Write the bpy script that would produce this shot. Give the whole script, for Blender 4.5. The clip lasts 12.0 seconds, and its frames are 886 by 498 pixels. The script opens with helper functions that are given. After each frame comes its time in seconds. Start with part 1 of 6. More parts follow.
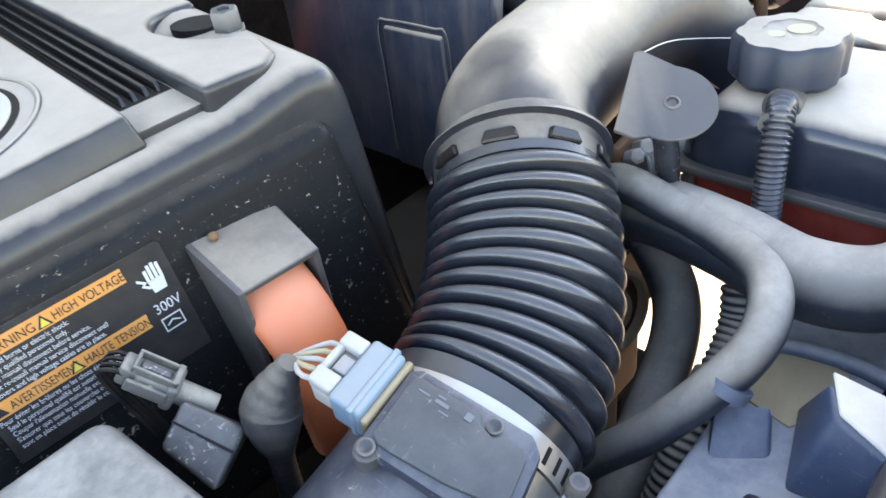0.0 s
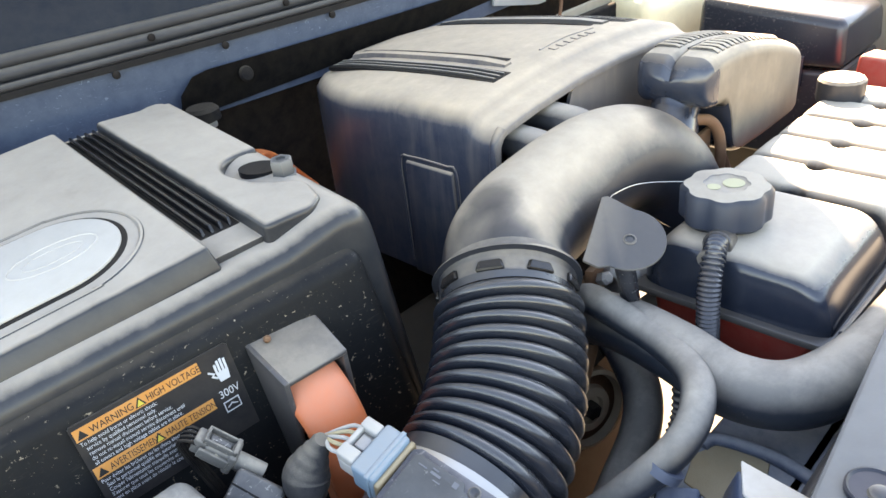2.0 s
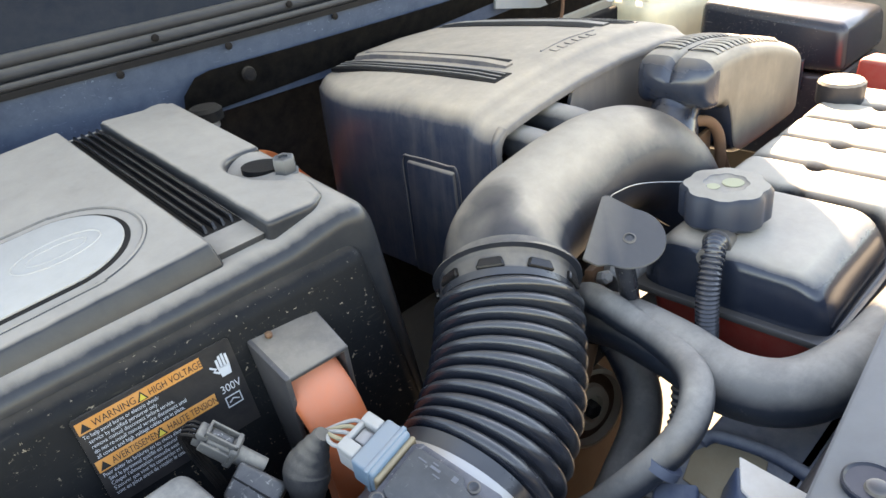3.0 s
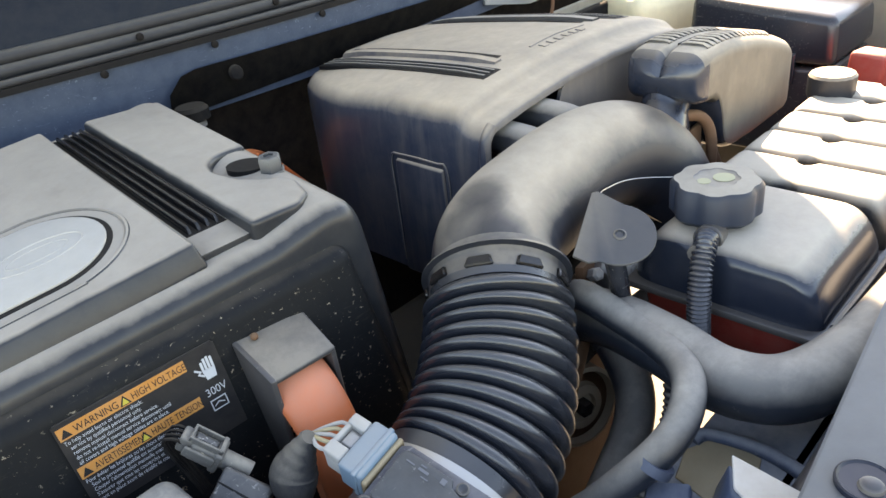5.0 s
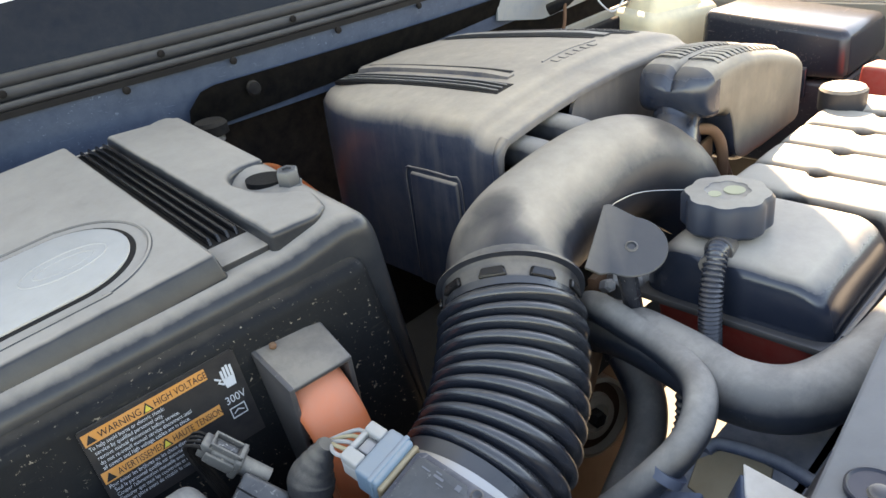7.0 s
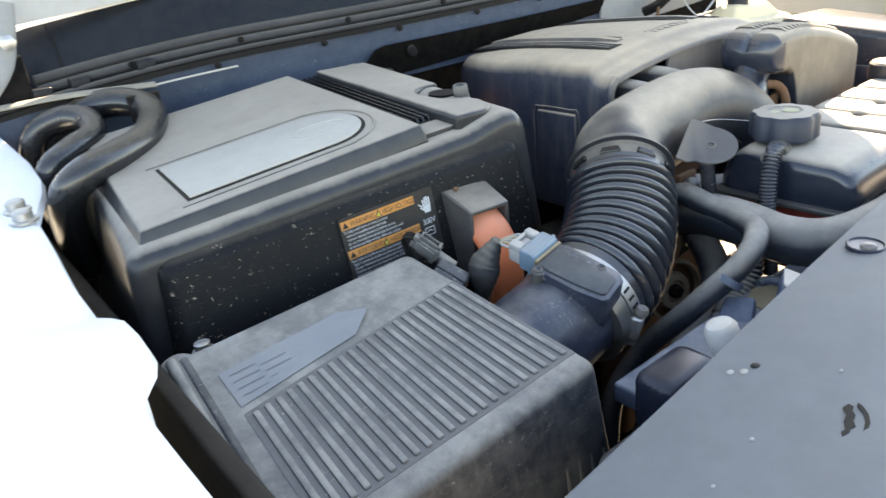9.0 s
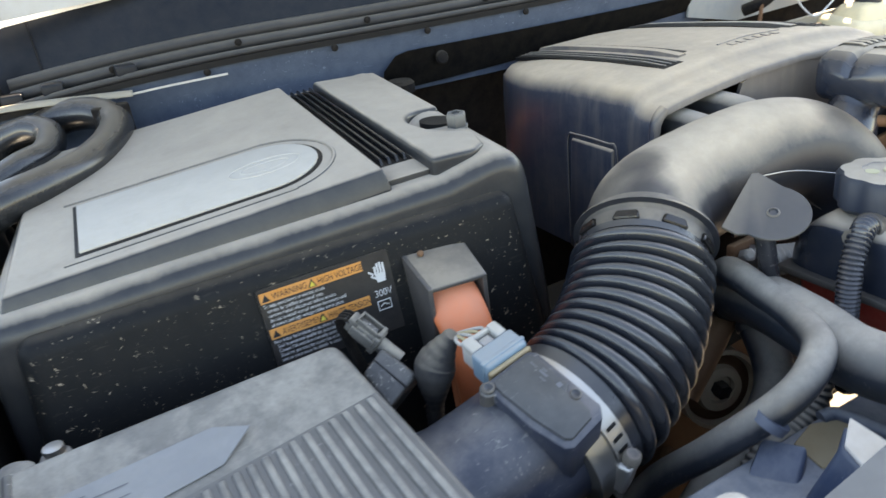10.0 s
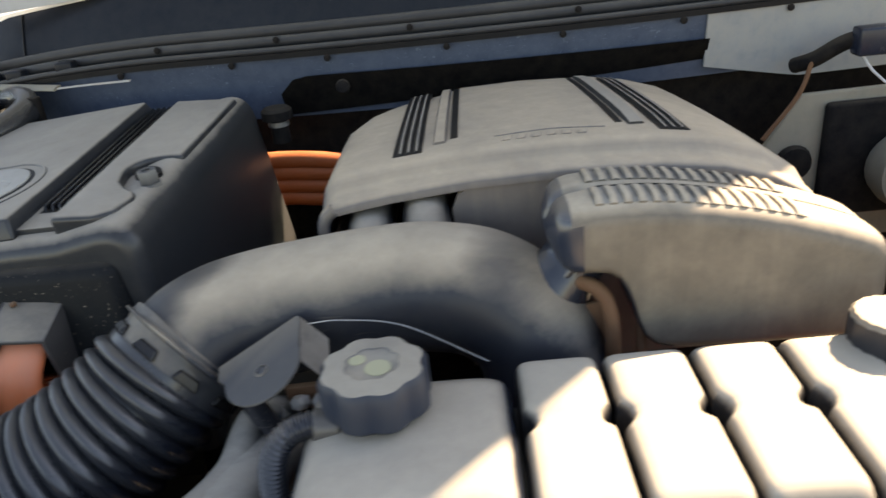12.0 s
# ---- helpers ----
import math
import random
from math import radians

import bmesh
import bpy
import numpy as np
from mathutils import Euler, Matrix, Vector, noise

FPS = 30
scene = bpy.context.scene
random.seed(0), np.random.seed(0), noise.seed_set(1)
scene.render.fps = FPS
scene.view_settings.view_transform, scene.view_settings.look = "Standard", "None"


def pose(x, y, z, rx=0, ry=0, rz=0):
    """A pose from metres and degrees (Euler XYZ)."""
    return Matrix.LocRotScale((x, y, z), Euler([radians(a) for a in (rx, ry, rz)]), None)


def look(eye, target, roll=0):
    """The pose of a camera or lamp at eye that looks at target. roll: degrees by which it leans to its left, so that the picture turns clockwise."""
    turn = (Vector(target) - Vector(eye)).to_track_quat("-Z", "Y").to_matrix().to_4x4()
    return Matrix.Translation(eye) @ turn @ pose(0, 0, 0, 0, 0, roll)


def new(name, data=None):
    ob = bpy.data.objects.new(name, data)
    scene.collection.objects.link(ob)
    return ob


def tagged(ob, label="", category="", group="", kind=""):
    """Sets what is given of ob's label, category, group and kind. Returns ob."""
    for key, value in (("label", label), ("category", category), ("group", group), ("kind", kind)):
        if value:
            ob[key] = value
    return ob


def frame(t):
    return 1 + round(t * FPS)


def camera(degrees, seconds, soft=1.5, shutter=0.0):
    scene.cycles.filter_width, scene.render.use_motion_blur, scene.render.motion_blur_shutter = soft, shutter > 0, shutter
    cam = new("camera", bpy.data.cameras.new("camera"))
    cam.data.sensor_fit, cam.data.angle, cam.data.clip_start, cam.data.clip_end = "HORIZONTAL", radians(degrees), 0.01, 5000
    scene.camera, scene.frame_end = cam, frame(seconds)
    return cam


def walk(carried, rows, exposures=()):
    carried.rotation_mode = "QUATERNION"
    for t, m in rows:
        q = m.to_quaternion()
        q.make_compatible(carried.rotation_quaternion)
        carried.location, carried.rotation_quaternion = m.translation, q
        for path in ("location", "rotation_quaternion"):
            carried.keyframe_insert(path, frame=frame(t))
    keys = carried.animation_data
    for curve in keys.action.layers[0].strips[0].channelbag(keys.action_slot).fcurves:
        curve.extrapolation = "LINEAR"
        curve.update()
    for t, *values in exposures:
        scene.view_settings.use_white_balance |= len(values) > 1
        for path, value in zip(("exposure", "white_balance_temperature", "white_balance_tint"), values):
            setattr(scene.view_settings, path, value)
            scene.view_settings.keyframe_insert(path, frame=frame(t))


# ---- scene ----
cam = camera(63.5, 12.0, shutter=0.4)
PATH = [
    (0, (-0.6, 0.11, 1.308), (0.494, 1.298, 0.129), -8.8),
    (0.5, (-0.625, 0.094, 1.33), (0.496, 1.291, 0.186), -7.8),
    (1, (-0.64, 0.066, 1.346), (0.512, 1.29, 0.263), -7.3),
    (1.5, (-0.646, 0.051, 1.372), (0.508, 1.333, 0.36), -8.1),
    (2, (-0.646, 0.035, 1.387), (0.512, 1.338, 0.407), -7.9),
    (2.5, (-0.651, 0.031, 1.383), (0.509, 1.338, 0.411), -7.8),
    (3, (-0.65, 0.031, 1.384), (0.511, 1.34, 0.416), -7.7),
    (5, (-0.642, 0.032, 1.38), (0.526, 1.33, 0.406), -8.1),
    (5.5, (-0.641, 0.031, 1.379), (0.523, 1.327, 0.396), -8.2),
    (6, (-0.641, 0.033, 1.38), (0.52, 1.339, 0.408), -8.3),
    (6.5, (-0.646, 0.034, 1.383), (0.51, 1.352, 0.421), -8.2),
    (6.7, (-0.647, 0.031, 1.384), (0.508, 1.357, 0.431), -8.4),
    (8.5, (-0.806, -0.062, 1.381), (0.371, 1.308, 0.52), -8.0),
    (9, (-0.896, -0.124, 1.353), (0.171, 1.352, 0.528), -7.1),
    (9.5, (-0.818, -0.13, 1.355), (0.159, 1.422, 0.555), -6.7),
    (10, (-0.682, -0.051, 1.346), (0.112, 1.583, 0.509), -7.5),
    (10.5, (-0.561, -0.07, 1.362), (-0.031, 1.682, 0.555), -7.8),
    (11, (-0.39, -0.186, 1.37), (-0.203, 1.639, 0.574), -4.0),
    (11.5, (-0.213, -0.146, 1.37), (-0.173, 1.676, 0.546), -5.4),
    (12, (-0.063, -0.108, 1.378), (-0.149, 1.69, 0.507), -6.5),
]
EXPOSURE = [(0.0, 3.43, 8750, 17), (1.0, 3.52, 9050, 17), (1.5, 3.38, 9250, 17), (3.0, 2.96, 9300, 17), (6.5, 2.73, 9300, 17), (9.0, 2.74, 8900, 14), (9.5, 2.69, 8950, 14), (10.5, 2.96, 9300, 15), (11.0, 3.14, 9300, 15), (11.5, 3.12, 9400, 16), (12.0, 1.90, 9300, 17)]
walk(cam, [(t, look(eye, target, roll)) for t, eye, target, roll in PATH], exposures=EXPOSURE)

# ---------------------------------------------------------------- world and sun
SUN_DIR = Vector((1.0, 0.72, 1.0)).normalized()
world = bpy.data.worlds.new("sky")
scene.world = world
world.use_nodes = True
wn = world.node_tree.nodes
sky = wn.new("ShaderNodeTexSky")
sky.sky_type = "NISHITA"
sky.sun_disc = False
sky.sun_elevation = math.asin(SUN_DIR.z)
sky.sun_rotation = math.atan2(SUN_DIR.x, SUN_DIR.y)
sky.air_density, sky.dust_density, sky.ozone_density = 1.0, 0.3, 1.5
wn["Background"].inputs["Strength"].default_value = 0.14
world.node_tree.links.new(sky.outputs["Color"], wn["Background"].inputs["Color"])

sun_data = bpy.data.lights.new("sun", "SUN")
sun_data.energy, sun_data.angle, sun_data.color = 5.0, radians(0.53), (1.0, 0.93, 0.82)
sun = new("sun", sun_data)
sun.matrix_world = look(SUN_DIR * 30, (0, 0, 0))

# ---------------------------------------------------------------- materials


def material(name, base=(0.5, 0.5, 0.5), rough=0.5, metal=0.0):
    m = bpy.data.materials.new(name)
    m.use_nodes = True
    n, l = m.node_tree.nodes, m.node_tree.links
    b = n["Principled BSDF"]
    b.inputs["Base Color"].default_value = (*base, 1)
    b.inputs["Roughness"].default_value = rough
    b.inputs["Metallic"].default_value = metal
    b.inputs["Specular IOR Level"].default_value = 0.5 if metal else 0.3
    return m, n, l, b


def noise_node(n, l, scale, detail=4.0, rough=0.55, dist=0.0):
    tc = n.new("ShaderNodeTexCoord")
    t = n.new("ShaderNodeTexNoise")
    t.inputs["Scale"].default_value = scale
    t.inputs["Detail"].default_value = detail
    t.inputs["Roughness"].default_value = rough
    t.inputs["Distortion"].default_value = dist
    l.new(tc.outputs["Object"], t.inputs["Vector"])
    return t


def math_node(n, l, op, a, b=None, clamp=False):
    m = n.new("ShaderNodeMath")
    m.operation, m.use_clamp = op, clamp
    for k, v in enumerate((a, b)):
        if v is None:
            continue
        if isinstance(v, (int, float)):
            m.inputs[k].default_value = v
        else:
            l.new(v, m.inputs[k])
    return m.outputs[0]


def span(n, l, value, lo, hi, to_lo=0.0, to_hi=1.0):
    r = n.new("ShaderNodeMapRange")
    r.inputs["From Min"].default_value, r.inputs["From Max"].default_value = lo, hi
    r.inputs["To Min"].default_value, r.inputs["To Max"].default_value = to_lo, to_hi
    l.new(value, r.inputs["Value"])
    return r.outputs["Result"]


def mix_colour(n, l, fac, a, b):
    m = n.new("ShaderNodeMix")
    m.data_type = "RGBA"
    for sock, v in ((m.inputs[0], fac), (m.inputs[6], a), (m.inputs[7], b)):
        if isinstance(v, tuple):
            sock.default_value = (*v, 1)
        elif isinstance(v, (int, float)):
            sock.default_value = v
        else:
            l.new(v, sock)
    return m.outputs[2]


def stretched_noise(n, l, scale, detail=3.0):
    """Noise drawn out into streaks: scale gives the number of features a metre along x, y and z."""
    tc = n.new("ShaderNodeTexCoord")
    mp = n.new("ShaderNodeMapping")
    mp.inputs["Scale"].default_value = scale
    t = n.new("ShaderNodeTexNoise")
    t.inputs["Scale"].default_value = 1.0
    t.inputs["Detail"].default_value = detail
    t.inputs["Roughness"].default_value = 0.6
    l.new(tc.outputs["Object"], mp.inputs["Vector"])
    l.new(mp.outputs["Vector"], t.inputs["Vector"])
    return t


def dusty(name, base, dust=(0.59, 0.49, 0.36), settle=0.8, film=0.15, rough=0.5, specks=0.0, grain=1400.0, bump=0.15, metal=0.0, tone=0.15, gloss=0.3, edge=0.0, scuff=0.0, drips=0.0, blown=0.0, reach=(0.30, 0.92), mottle=0.0, rubbed=()):
    """A surface with settled dust on what faces up, a thin patchy film elsewhere, a fine grain, and pale specks, worn edges, scuffs and drip marks where asked."""
    m, n, l, b = material(name, base, rough, metal)
    b.inputs["Specular IOR Level"].default_value = 0.5 if metal else gloss
    geo = n.new("ShaderNodeNewGeometry")
    sep = n.new("ShaderNodeSeparateXYZ")
    l.new(geo.outputs["Normal"], sep.inputs[0])
    big = noise_node(n, l, 9.0, 5.0, 0.6, 0.4)
    mid = noise_node(n, l, 55.0, 6.0, 0.65, 0.2)
    tiny = noise_node(n, l, 380.0, 4.0, 0.7)
    fine = noise_node(n, l, grain, 2.0)
    # the dust's lower limit wanders with the patches
    tilt = math_node(n, l, "ADD", sep.outputs[2], math_node(n, l, "ADD", span(n, l, mid.outputs["Fac"], 0.3, 0.7, -0.05, 0.05), span(n, l, big.outputs["Fac"], 0.3, 0.7, -0.06, 0.06)))
    up = span(n, l, tilt, *reach)
    patch = math_node(n, l, "MULTIPLY", span(n, l, big.outputs["Fac"], 0.3, 0.68, 0.84, 1.0), span(n, l, mid.outputs["Fac"], 0.3, 0.7, 0.94, 1.0))
    patch = math_node(n, l, "MULTIPLY", patch, span(n, l, tiny.outputs["Fac"], 0.3, 0.62, 0.97, 1.0))
    if mottle > 0:
        cloud = noise_node(n, l, 24.0, 7.0, 0.7, 0.15)
        patch = math_node(n, l, "MULTIPLY", patch, span(n, l, cloud.outputs["Fac"], 0.40, 0.60, 1.0 - mottle, 1.0))
    for x, y, z, r in rubbed:
        # dust wiped off round a place that hands have touched
        away = n.new("ShaderNodeVectorMath")
        away.operation = "DISTANCE"
        l.new(geo.outputs["Position"], away.inputs[0])
        away.inputs[1].default_value = (x, y, z)
        rag = math_node(n, l, "ADD", math_node(n, l, "DIVIDE", away.outputs["Value"], r), span(n, l, big.outputs["Fac"], 0.3, 0.7, -0.35, 0.35))
        patch = math_node(n, l, "MULTIPLY", patch, span(n, l, rag, 0.45, 1.15, 0.30, 1.0))
    settled = math_node(n, l, "MULTIPLY", math_node(n, l, "MULTIPLY", up, settle), patch)
    thin = math_node(n, l, "MULTIPLY", math_node(n, l, "MULTIPLY", span(n, l, mid.outputs["Fac"], 0.32, 0.75), span(n, l, tiny.outputs["Fac"], 0.35, 0.65, 0.9, 1.1)), film)
    amount = math_node(n, l, "ADD", settled, thin, clamp=True)
    if blown > 0:
        # road dust blown in through the grille clings to what faces the front
        fore = math_node(n, l, "MULTIPLY", span(n, l, math_node(n, l, "MULTIPLY", sep.outputs[1], -1.0), 0.35, 0.95), math_node(n, l, "MULTIPLY", patch, blown))
        amount = math_node(n, l, "MAXIMUM", amount, fore)
    if specks > 0:
        sp = noise_node(n, l, 190.0, 3.0, 0.7, 0.6)
        where = math_node(n, l, "MULTIPLY", span(n, l, sp.outputs["Fac"], 0.64, 0.70), span(n, l, big.outputs["Fac"], 0.38, 0.6))
        amount = math_node(n, l, "MAXIMUM", amount, math_node(n, l, "MULTIPLY", where, specks))
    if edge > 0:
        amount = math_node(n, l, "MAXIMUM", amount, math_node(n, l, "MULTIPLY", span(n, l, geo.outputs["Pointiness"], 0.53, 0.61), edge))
    if scuff > 0:
        a = stretched_noise(n, l, (420.0, 26.0, 300.0))
        c = stretched_noise(n, l, (34.0, 330.0, 330.0))
        marks = math_node(n, l, "MAXIMUM", span(n, l, a.outputs["Fac"], 0.62, 0.70), span(n, l, c.outputs["Fac"], 0.62, 0.69))
        marks = math_node(n, l, "MULTIPLY", marks, span(n, l, big.outputs["Fac"], 0.42, 0.62, 0.1, 1.0))
        amount = math_node(n, l, "MAXIMUM", amount, math_node(n, l, "MULTIPLY", marks, scuff))
    if drips > 0:
        d = stretched_noise(n, l, (70.0, 70.0, 6.0), 4.0)
        amount = math_node(n, l, "ADD", amount, math_node(n, l, "MULTIPLY", span(n, l, d.outputs["Fac"], 0.48, 0.72), drips), clamp=True)
    worn = mix_colour(n, l, span(n, l, big.outputs["Fac"], 0.3, 0.7, 0.0, tone), base, tuple(min(1, c * 1.9 + 0.01) for c in base))
    dusty_c = mix_colour(n, l, span(n, l, mid.outputs["Fac"], 0.3, 0.7), dust, tuple(c * 0.80 for c in dust))
    l.new(mix_colour(n, l, amount, worn, dusty_c), b.inputs["Base Color"])
    l.new(span(n, l, amount, 0.0, 0.7, rough, 0.72), b.inputs["Roughness"])
    if metal:
        l.new(span(n, l, amount, 0.0, 0.5, metal, 0.0), b.inputs["Metallic"])
    bp = n.new("ShaderNodeBump")
    bp.inputs["Strength"].default_value = bump
    bp.inputs["Distance"].default_value = 0.001
    h = math_node(n, l, "ADD", fine.outputs["Fac"], math_node(n, l, "MULTIPLY", mid.outputs["Fac"], 0.5))
    l.new(math_node(n, l, "ADD", h, math_node(n, l, "MULTIPLY", tiny.outputs["Fac"], 0.3)), bp.inputs["Height"])
    l.new(bp.outputs["Normal"], b.inputs["Normal"])
    return m


# bluish bases here and on the engine cover stand in for reflected sky
PLASTIC = dusty("dusty_black_plastic", (0.010, 0.014, 0.023), settle=0.07, film=0.012, rough=0.22, specks=0.3, bump=0.04, gloss=0.55, edge=0.22, scuff=0.16)
PANEL = dusty("speckled_black_plastic", (0.007, 0.008, 0.009), settle=0.12, film=0.008, rough=0.5, specks=0.7, bump=0.10, gloss=0.12, scuff=0.04, reach=(0.72, 1.0), mottle=0.3)
COVER = dusty("dust_coated_plastic", (0.016, 0.0185, 0.022), dust=(0.42, 0.37, 0.305), settle=0.95, film=0.05, rough=0.30, bump=0.05, gloss=0.38, reach=(0.62, 0.97), edge=0.06)
ENGINE_COVER = dusty("dust_coated_engine_plastic", (0.017, 0.026, 0.046), dust=(0.56, 0.455, 0.335), settle=0.97, film=0.07, rough=0.30, bump=0.04, gloss=0.32, drips=0.08, blown=0.32, reach=(0.30, 0.98), mottle=0.10)
PIPE = dusty("dust_coated_duct", (0.013, 0.016, 0.023), dust=(0.50, 0.42, 0.32), settle=0.97, film=0.03, rough=0.42, bump=0.04, gloss=0.38, scuff=0.08, reach=(0.38, 0.86), mottle=0.1, rubbed=((-0.304, 0.374, 1.128, 0.036), (-0.278, 0.392, 1.138, 0.026), (-0.300, 0.350, 1.122, 0.022), (-0.045, 0.375, 1.120, 0.034)))
# edge paints pale bellows crests: dust there, and a glossy highlight as well
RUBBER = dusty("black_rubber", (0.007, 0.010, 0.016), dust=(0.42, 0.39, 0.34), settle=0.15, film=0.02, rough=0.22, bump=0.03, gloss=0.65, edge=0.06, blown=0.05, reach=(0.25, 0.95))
HOSE = dusty("dusty_rubber_hose", (0.018, 0.024, 0.034), settle=0.84, film=0.03, rough=0.38, bump=0.05, gloss=0.4, mottle=0.34, scuff=0.25, reach=(0.10, 0.85), dust=(0.50, 0.45, 0.375))
CUFF = dusty("dusty_rubber_cuff", (0.012, 0.016, 0.024), settle=0.40, film=0.07, rough=0.32, bump=0.05, gloss=0.45, edge=0.15, mottle=0.4, reach=(0.2, 0.8))
# near-black grime; also stands for shade in openings and gaps
DARK = dusty("grime_shade_black", (0.004, 0.004, 0.005), settle=0.06, film=0.03, rough=0.8, gloss=0.1)
LEFT_HOSE = dusty("grimy_heater_hose", (0.008, 0.010, 0.013), settle=0.16, film=0.03, rough=0.22, bump=0.05, gloss=0.6, edge=0.15, reach=(0.5, 1.0))
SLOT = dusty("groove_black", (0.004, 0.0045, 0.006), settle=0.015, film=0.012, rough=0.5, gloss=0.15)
GREY_PLATE = dusty("satin_grey_plate", (0.36, 0.345, 0.315), dust=(0.46, 0.43, 0.37), settle=0.4, film=0.15, rough=0.5, metal=0.0, bump=0.04, gloss=0.25)
WHITE_PAINT = dusty("white_paint", (0.84, 0.85, 0.85), dust=(0.6, 0.56, 0.48), settle=0.12, film=0.06, rough=0.28, bump=0.02)
# cowl paint with powdery dust; the dark blue base holds its shade
SHADED_PAINT = dusty("shaded_dusty_paint", (0.032, 0.048, 0.080), dust=(0.24, 0.31, 0.39), settle=0.4, film=0.16, rough=0.45, bump=0.06, gloss=0.35, specks=0.55, scuff=0.25)
ORANGE = dusty("orange_sleeve", (0.72, 0.16, 0.055), dust=(0.6, 0.42, 0.33), settle=0.3, film=0.15, rough=0.5)
ORANGE_CABLE = dusty("orange_cable", (0.42, 0.085, 0.02), dust=(0.42, 0.22, 0.12), settle=0.3, film=0.15, rough=0.5)
CONNECTOR = dusty("blue_grey_nylon", (0.10, 0.18, 0.245), settle=0.3, film=0.15, rough=0.42, bump=0.06, edge=0.3)
STEEL = dusty("bare_steel", (0.42, 0.41, 0.39), settle=0.1, film=0.18, rough=0.32, metal=1.0, bump=0.05)
SILVER = dusty("satin_silver_metal", (0.30, 0.295, 0.28), dust=(0.55, 0.50, 0.42), settle=0.12, film=0.15, rough=0.3, metal=1.0, bump=0.05)
RUST = dusty("rusty_metal", (0.12, 0.055, 0.028), dust=(0.24, 0.15, 0.085), settle=0.35, film=0.3, rough=0.75, bump=0.3)
ALLOY = dusty("dusty_aluminium", (0.40, 0.40, 0.40), dust=(0.40, 0.33, 0.25), settle=0.5, film=0.35, rough=0.5, metal=0.6, bump=0.2)
TANK = dusty("tank_grey_plastic", (0.011, 0.016, 0.027), dust=(0.47, 0.41, 0.33), settle=1.0, film=0.02, rough=0.18, bump=0.04, gloss=0.6, reach=(0.62, 0.96))
CAP = dusty("dusty_black_cap", (0.014, 0.021, 0.036), dust=(0.50, 0.44, 0.35), settle=0.85, film=0.005, rough=0.42, bump=0.04, gloss=0.3, edge=0.06, reach=(0.72, 0.98))
RESONATOR = dusty("dust_caked_resonator", (0.012, 0.014, 0.018), dust=(0.50, 0.425, 0.325), settle=1.0, film=0.10, rough=0.3, bump=0.05, gloss=0.36, blown=0.38, drips=0.06, mottle=0.25)
RED_TANK = dusty("red_coolant_plastic", (0.40, 0.045, 0.03), settle=0.3, film=0.12, rough=0.4)
BOTTLE = dusty("translucent_bottle", (0.75, 0.62, 0.38), dust=(0.55, 0.48, 0.36), settle=0.4, film=0.25, rough=0.5)
RAD_COVER = dusty("radiator_cover_plastic", (0.040, 0.042, 0.042), dust=(0.21, 0.215, 0.21), settle=0.7, film=0.12, rough=0.34, bump=0.08, tone=0.6, scuff=0.35, specks=0.25, gloss=0.45, mottle=0.18)
FOIL = dusty("silver_label_foil", (0.15, 0.155, 0.16), dust=(0.30, 0.295, 0.28), settle=0.65, film=0.3, rough=0.45, metal=0.0, scuff=0.3, mottle=0.5, gloss=0.6)
BEIGE = dusty("dusty_inner_panel", (0.20, 0.18, 0.14), dust=(0.36, 0.32, 0.25), settle=0.5, film=0.4, rough=0.7, drips=0.15)
COWL_BLACK = dusty("cowl_black_plastic", (0.006, 0.009, 0.014), settle=0.03, film=0.015, rough=0.35, bump=0.04, gloss=0.16)
SEAL = dusty("seal_rubber", (0.02, 0.021, 0.024), dust=(0.20, 0.185, 0.155), settle=0.40, film=0.06, rough=0.5)
AMBER = dusty("label_orange", (0.50, 0.19, 0.035), dust=(0.5, 0.36, 0.22), settle=0.2, film=0.35, rough=0.55, bump=0.03)
GREY_TAB = dusty("grey_nylon_tab", (0.020, 0.026, 0.036), settle=0.07, film=0.02, rough=0.32, bump=0.05, gloss=0.34, edge=0.3, scuff=0.12)
LABEL_BLACK = dusty("label_black", (0.012, 0.012, 0.014), settle=0.1, film=0.05, rough=0.35, bump=0.02)
INK = material("label_ink", (0.015, 0.015, 0.015), 0.6)[0]
PRINT = material("label_print", (0.48, 0.49, 0.50), 0.6)[0]
YELLOW = material("label_yellow", (0.50, 0.40, 0.06), 0.6)[0]
FADED = material("faded_print", (0.40, 0.38, 0.25), 0.8)[0]
FADED_INK = material("faded_ink", (0.15, 0.15, 0.155), 0.7)[0]
SCRAPE = dusty("pale_scrape", (0.22, 0.225, 0.23), settle=0.2, film=0.3, rough=0.6)
PALE = dusty("pale_plastic", (0.62, 0.60, 0.56), settle=0.4, film=0.25, rough=0.5)
SENSOR_LID = dusty("dusty_grey_sensor_lid", (0.026, 0.029, 0.033), dust=(0.36, 0.35, 0.32), settle=0.18, film=0.08, rough=0.4, bump=0.08, gloss=0.35, mottle=0.4, scuff=0.5, specks=0.6, edge=0.4)
BLUE_BLACK = dusty("blue_black_nylon", (0.008, 0.013, 0.026), settle=0.03, film=0.03, rough=0.26, bump=0.04, gloss=0.36)
WIRE_TAN = material("tan_wire", (0.42, 0.34, 0.2), 0.5)[0]
LID = dusty("scuffed_filter_lid", (0.014, 0.018, 0.026), dust=(0.47, 0.435, 0.37), settle=0.66, film=0.24, rough=0.34, bump=0.08, gloss=0.34, scuff=0.55, specks=0.6, edge=0.4, drips=0.10, mottle=0.5)
GLOSS_BLACK = dusty("polished_black_plastic", (0.006, 0.006, 0.007), settle=0.015, film=0.01, rough=0.25, gloss=0.4)
